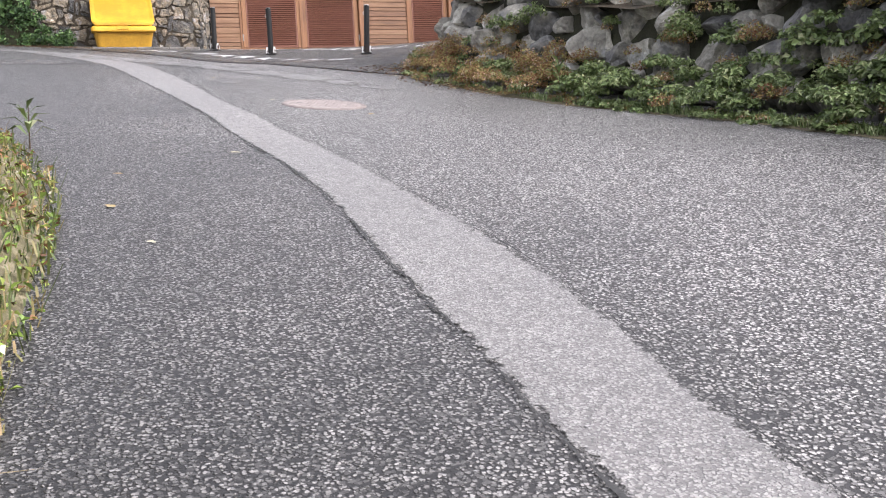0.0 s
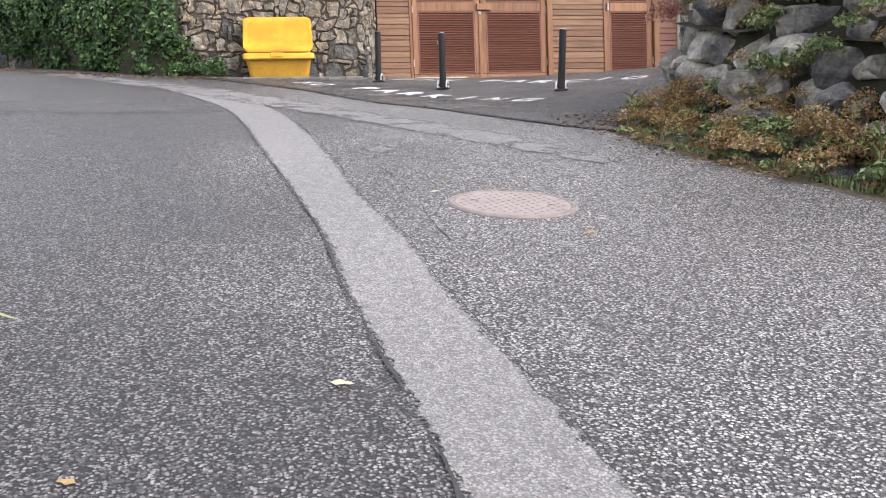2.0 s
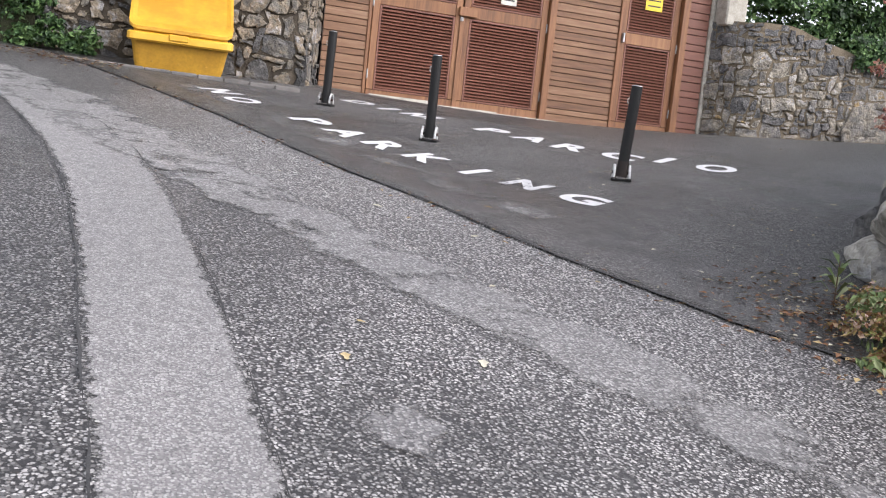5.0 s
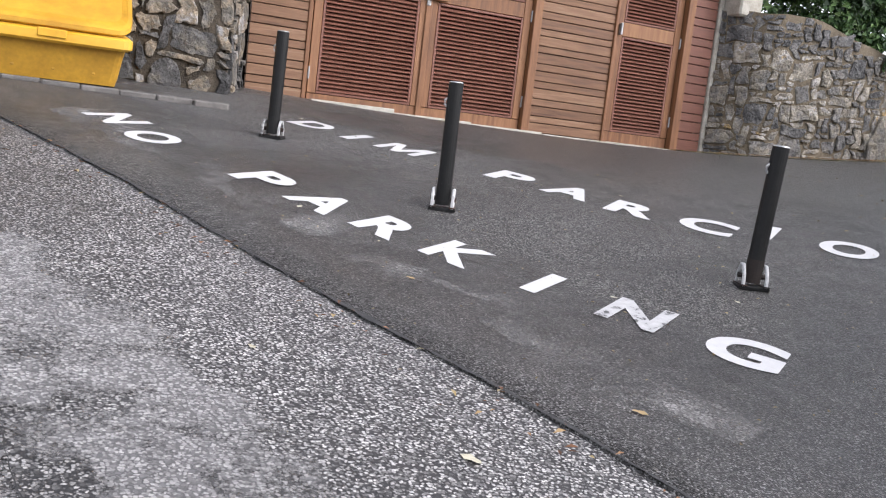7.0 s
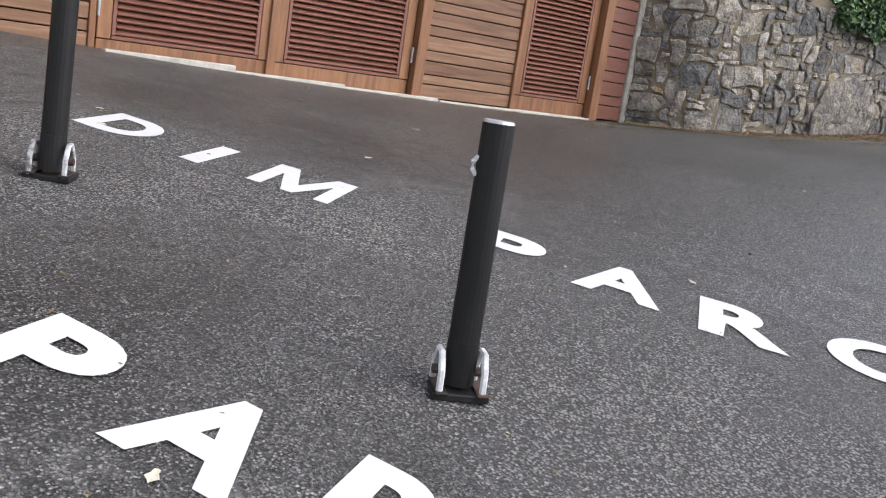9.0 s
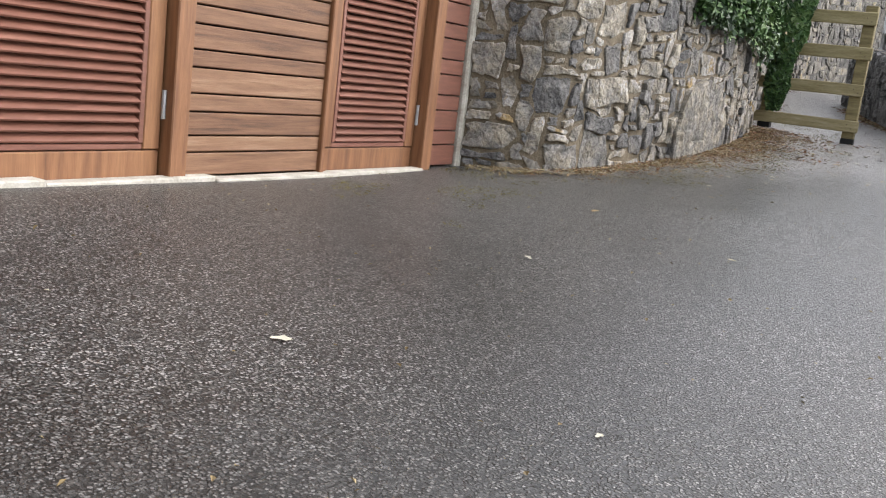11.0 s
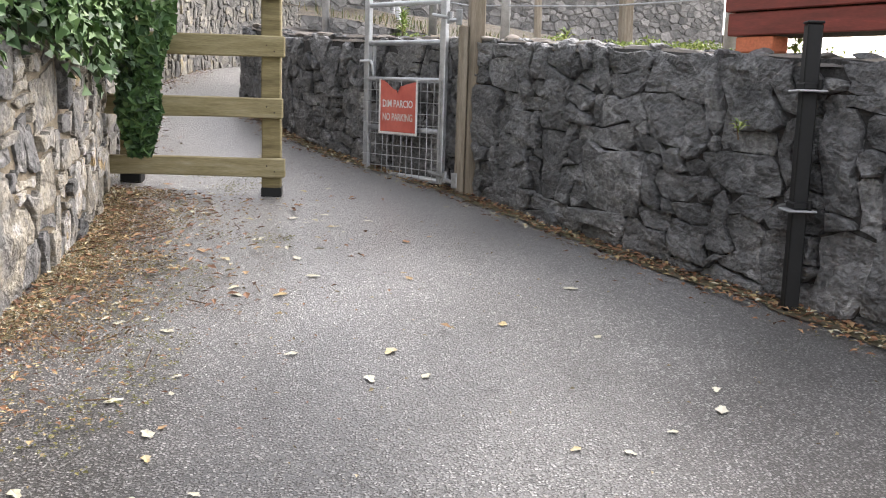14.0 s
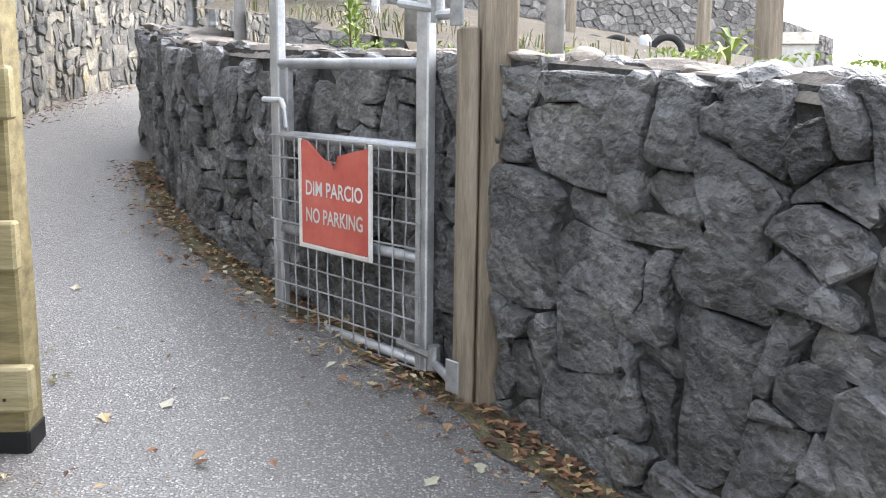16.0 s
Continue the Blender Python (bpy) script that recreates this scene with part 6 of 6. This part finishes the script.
# ivy and hedges
def hedge(name, line, z0, z1, depth, n, leaf, material, label, category, bulge=0.25, ragged=0.15):
    """A leafy mass over a line in the plan, denser at its face."""
    total = length(line)
    P, N = [], []
    for i in range(n):
        s = rs.uniform(0, total * 0.9999)
        p, d = along(line, s)
        f = rs.uniform(0, 1)
        o = Vector((d.y, -d.x))
        top = z1 + 0.3 * noise.noise((s * 1.3, 0, 4))
        h = z0(p.x, p.y) + (top - z0(p.x, p.y)) * f
        b = bulge * math.sin(f * 3.0) + ragged * noise.noise((s * 2.0, h * 2.0, 9)) * 2 - abs(rs.normal(0, depth))
        P.append((p.x + o.x * b, p.y + o.y * b, h))
        N.append((o.x, o.y, 0.5))
    return stuff(leaf_mesh(name, P, rs.uniform(leaf * 0.6, leaf * 1.5, n), N, material, 0.75, droop=0.45), label, category)


HL = smooth_line([(-6.5, 24.5), (-4.0, 21.0), (-2.3, 18.6), (-1.5, 17.75), (-0.95, 17.35), (-0.62, 17.25)])
hedge("ivy_hedge", HL, lambda x, y: gz(x, y) + 0.02, 5.0, 0.08, 21000, 0.07, IVY, "dense dark ivy hedge over the wall and bank", "ivy", 0.3)
back = bmesh.new()
rows = []
for i in range(31):
    p, d = along(HL, length(HL) * 0.9999 * i / 30)
    o = Vector((d.y, -d.x))
    rows.append([back.verts.new((p.x + o.x * b, p.y + o.y * b, gz(p.x, p.y) + h)) for b, h in ((0.0, -0.1), (0.12, 0.8), (0.0, 1.5), (-0.3, 2.2))])
for a, b in zip(rows, rows[1:]):
    for k in range(3):
        back.faces.new((a[k], b[k], b[k + 1], a[k + 1]))
tagged(part("ground_hedge_bank", back, SHADE_SOIL, smooth=True), "earth bank under the ivy, coloured as in shade", "bank", kind="structure")
foot = [(p.x + rs.uniform(-0.1, 0.25), p.y - rs.uniform(0.05, 0.4), gz(p.x, p.y) + 0.03, rs.uniform(0.04, 0.1)) for p in (along(HL, rs.uniform(0, length(HL) * 0.99))[0] for _ in range(70))]
grow("ivy_runners", foot, 120, 0.04, IVY, "ivy runners and weeds at the foot of the hedge", "ivy")

skirt = [(rs.uniform(-1.9, -0.15), 0, rs.uniform(0.0, 1.0), rs.uniform(0.07, 0.16)) for _ in range(90)]
skirt = [(x, 17.26 - 0.1 * h + 0.75 * max(0, -0.75 - x), gz(x, 17.2) + h * max(0.08, min(1.2, (0.15 - x) * 0.62)), r) for x, _, h, r in skirt]
grow("ivy_skirt", skirt, 150, 0.05, IVY, "dark ivy sloping down to the foot of the stone wall", "ivy", flat=0.9, aspect=0.75, droop=0.8)
# hedge out of view, added to keep sky light off the road's left
LH = smooth_line([(-2.3, 6.0), (-1.9, 4.5), (-1.8, 2.0), (-1.9, -1.0), (-2.3, -7.0)])
hedge("roadside_hedge", LH, lambda x, y: gz(x, y) + 0.1, 4.2, 0.1, 11000, 0.09, IVY, "unseen tall hedge added to shade the left of the road", "hedge", 0.2)
wall_l = bmesh.new()
rows = []
for p in LH:
    rows.append([wall_l.verts.new((p.x + b, p.y, gz(p.x, p.y) + h)) for b, h in ((-0.1, -0.1), (0.0, 1.3), (-0.1, 2.6), (-0.5, 2.9))])
for a, b in zip(rows, rows[1:]):
    for k in range(3):
        wall_l.faces.new((a[k], b[k], b[k + 1], a[k + 1]))
tagged(part("ground_roadside_bank", wall_l, SHADE_SOIL, smooth=True), "earth bank within the unseen hedge, coloured as in shade", "bank", kind="structure")
IV = smooth_line([(8.95, 17.42), (9.7, 17.30), (10.5, 17.30), (11.2, 17.38), (11.55, 17.42)])
P, N = [], []
for i in range(5200):
    s = rs.uniform(0, length(IV) * 0.999)
    p, d = along(IV, s)
    o = Vector((d.y, -d.x))
    f = s / length(IV)
    hang = (0.12 + 0.25 * f + 0.16 * noise.noise((s * 3.1, 2, 0))) * rs.uniform(0, 1) ** 1.3
    z = 4.3 + 0.35 * f * rs.uniform(0, 1) + rs.uniform(-0.05, 0.3) - hang - 0.2
    out = 0.03 + rs.uniform(0, 0.12) + 0.1 * noise.noise((s * 2, z * 2, 1))
    P.append((p.x + o.x * out, p.y + o.y * out, z))
    N.append((o.x, o.y, 0.5))
stuff(leaf_mesh("wall_ivy", P, rs.uniform(0.03, 0.075, len(P)), N, IVY, 0.8, droop=0.4), "ivy spilling over the top of the stone wall", "ivy")
P = []
for i in range(1500):
    z = rs.uniform(3.45, 4.5)
    r = 0.03 + 0.16 * (z - 3.35) + 0.05 * noise.noise((z * 4, 0, 0))
    a = rs.uniform(0, 6.283)
    P.append((11.6 + r * math.cos(a) * 0.7 - 0.03, 17.27 + r * math.sin(a), z))
stuff(leaf_mesh("post_ivy", P, rs.uniform(0.035, 0.085, len(P)), np.tile((-1.0, -0.2, 0.4), (len(P), 1)), IVY, 0.8, droop=0.4), "ivy climbing the fence post beside the path", "ivy")
back_shrub = [(rs.uniform(7.7, 12.0), rs.uniform(18.1, 19.3), rs.uniform(4.3, 5.6), rs.uniform(0.25, 0.5)) for _ in range(34)]
grow("shrubs_behind_wall", back_shrub, 170, 0.075, IVY, "dark evergreen shrubs rising behind the stone wall", "shrubs", aspect=0.55)
hedge("hedge_behind_wall", [Vector((7.62, 18.35)), Vector((9.5, 18.15)), Vector((12.0, 18.2))], lambda x, y: 4.1, 5.9, 0.12, 9000, 0.07, IVY, "dark evergreen hedge behind the stone wall", "hedge", 0.2)
grow("yellow_green_shrub", [(rs.uniform(11.9, 13.2), rs.uniform(17.75, 18.5), rs.uniform(4.75, 5.5), rs.uniform(0.15, 0.3)) for _ in range(16)], 110, 0.05, HERB, "lighter green shrub over the path wall", "shrub")
grow("far_shrubs", [(rs.uniform(17.5, 24), rs.uniform(18.4, 19.6), rs.uniform(5.6, 7.0), rs.uniform(0.3, 0.6)) for _ in range(30)], 60, 0.09, IVY, "dark shrubs above the far path wall", "shrubs")
tagged(part("ground_behind_wall", boxed(7.4, 18.3, 2.5, 26, 24, 4.2), EARTH), "earth held behind the stone walls", "bank", kind="structure")

# weeds on the dark wall's top and bank
mats = []
for i in range(95):
    s = rs.choice((4.6, 5.3, 6.0, 6.5, 7.1, 7.7, 8.9)) + rs.normal(0, 0.18)
    p, d = along(DARK, s)
    q = p + Vector((d.y, -d.x)) * rs.uniform(0.12, 0.7)
    mats.append((q.x, q.y, dark_top(s) + rs.uniform(0.0, 0.03), rs.uniform(0.03, 0.1)))
grow("wall_top_weeds", mats, 190, 0.02, LIME, "low yellow-green weeds along the wall top", "weeds", flat=0.45)
for s, back_off, n, h in ((8.95, 0.2, 30, 0.3), (9.08, 0.3, 24, 0.24), (7.35, 0.2, 9, 0.1), (5.9, 0.3, 10, 0.12)):
    p, d = along(DARK, s)
    q = p + Vector((d.y, -d.x)) * back_off
    weed(q.x, q.y, dark_top(s), n, 0.1, h * 0.75, LIME, "bright yellow-green feathery weed on the wall top", 0.8)
roots = []
for i in range(900):
    s = rs.uniform(4.3, 11.8)
    p, d = along(DARK, s)
    q = p + Vector((d.y, -d.x)) * rs.uniform(0.4, 1.6)
    roots.append((q.x, q.y, max(bank_height(q.x, q.y), dark_top(s) - 0.1)))
stuff(blade_mesh("bank_grass", roots, rs.uniform(0.03, 0.12, len(roots)), GRASS, 0.003, 1.0), "thin grass on the bank behind the wall", "grass")
q = dark_place(5.85, 0.75, 0.09)
weed(q.x, q.y, q.z, 9, 0.07, 0.05, LIME, "small green fern growing from a wall joint", 0.9)

# ---- leaf litter ----
def on_yard(x, y):
    near = min(JOINT, key=lambda v: (v.x - x) ** 2 + (v.y - y) ** 2)
    return x > near.x or y > 16.5


P, S = [], []


def litter_line(line, n, spread, s0=0.0, s1=None, side=1, size=(0.012, 0.045)):
    end = s1 or length(line)
    for i in range(n):
        p, d = along(line, rs.uniform(s0, end * 0.999))
        t = abs(rs.normal(0, spread)) + 0.02
        x, y = p.x + d.y * t * side, p.y - d.x * t * side
        P.append((x, y, gz(x, y) + 0.024 + rs.uniform(0, 0.012)))
        S.append(rs.uniform(*size))


litter_line(RIGHT, 5000, 0.2, 0.2, None, 1, (0.005, 0.016))
litter_line(RIGHT, 2200, 0.4, 1.8, None, 1, (0.006, 0.022))
litter_line(RIGHT, 1800, 0.2, 0.4, None, 1, (0.01, 0.035))
litter_line(RIGHT, 520, 0.5, 2.6, None, 1, (0.012, 0.05))
litter_line(DARK, 3000, 0.12, 3.6, 11.6, -1)
litter_line(smooth_line([(-5.0, 20.2), (-3.0, 17.9), (-1.5, 17.0), (0.2, 16.75)]), 2600, 0.28, 0.0, None, 1, (0.012, 0.045))
litter_line(JOINT, 260, 0.12, 0.0, None, -1, (0.01, 0.04))
litter_line(FAR, 700, 0.12, 0.2, 8, 1)
litter_line(VERGE, 500, 0.15, 9.5, None, -1)
for i in range(500):
    x, y = rs.normal(3.15, 0.28), rs.normal(10.75, 0.22)
    if x < 3.6:
        P.append((x, y, gz(x, y) + 0.022))
        S.append(rs.uniform(0.012, 0.045))
stuff(leaf_mesh("leaf_litter", P, S, np.tile((0, 0, 1.0), (len(P), 1)), LITTER, 0.55, fold=0.1, droop=0.13), "brown and yellow leaf litter gathered at the wall feet", "leaf litter")
gp, gs = [], []
for i in range(4200):
    p, d = along(RIGHT, rs.uniform(0.5, length(RIGHT) * 0.99))
    t = abs(rs.normal(0, 0.2)) + 0.03
    x, y = p.x + d.y * t, p.y - d.x * t
    gp.append((x, y, gz(x, y) + 0.022))
    gs.append(rs.uniform(0.004, 0.012))
stuff(leaf_mesh("pale_grit", gp, gs, np.tile((0, 0, 1.0), (len(gp), 1)), CONCRETE, 0.8, fold=0.4, droop=0.3), "pale grit and crumbled mortar at the wall foot", "grit")
mp, ms = [], []
for i in range(26000):
    x, y = rs.uniform(5.5, 12.4), rs.uniform(15.9, 18.1)
    if noise.noise((x * 2.2, y * 2.6, 7)) + 0.4 * noise.noise((x * 9, y * 9, 3)) > 0.06 + max(0, (17.5 if x < 7.4 else 16.8) - y) * 1.4:
        mp.append((x, y, gz(x, y) + 0.0185))
        ms.append(rs.uniform(0.006, 0.019))
for i in range(1600):
    p, d = along(DARK, rs.uniform(3.6, 9.5))
    t = abs(rs.normal(0, 0.1)) + 0.05
    x, y = p.x - d.y * t, p.y + d.x * t
    if noise.noise((x * 3, y * 3, 2)) > 0.1:
        mp.append((x, y, gz(x, y) + 0.0185))
        ms.append(rs.uniform(0.005, 0.014))
stuff(leaf_mesh("path_moss", mp, ms, np.tile((0, 0, 1.0), (len(mp), 1)), MOSS, 0.8, fold=0.1, droop=0.1), "thin olive moss growing on the asphalt by the fence", "moss")
hp, hs = [], []
for i in range(16000):
    p, d = along(RIGHT, rs.uniform(0.05, length(RIGHT) * 0.99) if i % 3 else rs.uniform(2.4, length(RIGHT) * 0.99))
    t = abs(rs.normal(0, 0.24)) + 0.01
    x, y = p.x + d.y * t, p.y - d.x * t
    if noise.noise((x * 2.7, y * 2.7, 5)) > t * 1.2 - 0.45:
        hp.append((x, y, gz(x, y) + 0.0225 + rs.uniform(0, 0.008)))
        hs.append(rs.uniform(0.005, 0.016))
stuff(leaf_mesh("seed_husks", hp, hs, np.tile((0, 0, 1.0), (len(hp), 1)), HUSK, 0.5, fold=0.3, droop=0.4), "buff seed husks and crumbs strewn along the wall foot", "husks")
hp, hs = [], []
for i in range(2600):
    x, y = rs.uniform(-1.0, 13.0), rs.uniform(10.0, 18.0)
    if on_yard(x, y) and y < 18.0 and y < RIGHT[0].y:
        hp.append((x, y, gz(x, y) + 0.0165))
        hs.append(rs.uniform(0.006, 0.02))
stuff(leaf_mesh("specks", hp, hs, np.tile((0, 0, 1.0), (len(hp), 1)), HUSK, 0.6, fold=0.2, droop=0.3), "tiny pale leaf crumbs scattered over the dark asphalt", "leaf crumbs")
twigs = bmesh.new()
for i in range(70):
    x, y = rs.uniform(8.6, 11.4), 17.28 - abs(rs.normal(0.0, 0.3))
    a, l = rs.uniform(0, 6.28), rs.uniform(0.04, 0.16)
    q = Vector((x + math.cos(a) * l, y + math.sin(a) * l * 0.6))
    tube(twigs, (x, y, gz(x, y) + 0.022), (q.x, q.y, gz(q.x, q.y) + 0.024), 0.0025, 0.0015, n=5)
stuff(part("twigs", twigs, STEM), "thin brown twigs among the fallen leaves", "twigs")
edge_r = [v + Vector((0.0, -0.16)) for v in RIGHT]
tagged(strip("grit_edge", RIGHT, edge_r, 0.017, DIRT, step=0.1, ragged=0.05, across=4), "mossy grit along the foot of the stone wall", "grit", kind="structure")
in_d = [v + Vector((-0.06, 0.13)) for v in DARK[12:50]]
tagged(strip("grit_edge", DARK[12:50], in_d, 0.017, DIRT, step=0.1, ragged=0.03, across=3), "mossy grit along the foot of the dark wall", "grit", kind="structure")
kinds = []
for k, (material, words) in enumerate(((PALE_LEAF, "pale fallen leaf lying flat on the asphalt"), (LITTER, "brown fallen leaf lying on the asphalt"))):
    bm = bmesh.new()
    ringv = [bm.verts.new((math.cos(a) * 0.034, math.copysign(abs(math.sin(a)) ** 1.6, math.sin(a)) * 0.017 * (1 + 0.35 * math.cos(5 * a)), 0.001 + 0.003 * abs(math.sin(a)))) for a in np.linspace(0, 6.2832, 11)[:-1]]
    mid = bm.verts.new((0, 0, 0.001))
    for i in range(10):
        bm.faces.new((ringv[i], ringv[(i + 1) % 10], mid))
    ob = part("leaf", bm, material)
    tagged(ob, words, "leaf", "fallen leaves")
    ob.matrix_world = frame_on(1.1 + k * 0.5, 8.31 - k * 0.9, 40, 0.004)
    kinds.append(ob)


spots = [(9.8, 16.3), (10.6, 16.2), (9.2, 16.0), (10.9, 16.5), (8.7, 16.6), (9.5, 15.6), (8.4, 16.9), (9.0, 16.9), (8.1, 16.5), (11.4, 16.1), (10.2, 15.4), (7.9, 17.0), (8.9, 15.3), (11.9, 16.4), (10.8, 15.7), (9.3, 16.8), (10.1, 16.8), (9.9, 17.0), (7.4, 16.6), (6.4, 16.9), (5.2, 16.7), (4.1, 16.8), (3.4, 16.2), (5.6, 15.6), (6.9, 15.4), (3.3, 13.0), (3.9, 14.8), (2.9, 11.6), (3.0, 11.2), (2.5, 10.6), (0.2, 6.0), (-0.3, 4.6), (-0.2, 4.9), (-0.25, 5.4), (1.6, 7.3), (2.6, 9.0), (4.4, 12.3), (3.7, 11.9), (1.1, 12.6), (12.9, 16.8), (13.6, 17.0)]
spots += [(rs.normal(10.2, 1.1), 17.1 - abs(rs.normal(0.1, 0.45))) for _ in range(46)] + [(rs.uniform(8.4, 12.5), rs.uniform(15.0, 16.6)) for _ in range(22)] + [(rs.uniform(0.9, 2.9), rs.uniform(9.6, 12.5)) for _ in range(8)] + [(rs.uniform(1.5, 8), rs.uniform(13, 17)) for _ in range(14)]
for k, (x, y) in enumerate(spots):
    copy_thing(kinds[0 if rs.rand() < 0.6 else 1], frame_on(x + rs.uniform(-0.2, 0.2), y + rs.uniform(-0.2, 0.2), rs.uniform(0, 360), 0.013 if on_yard(x, y) else 0.003) @ Matrix.Scale(rs.uniform(0.4, 0.95), 4))
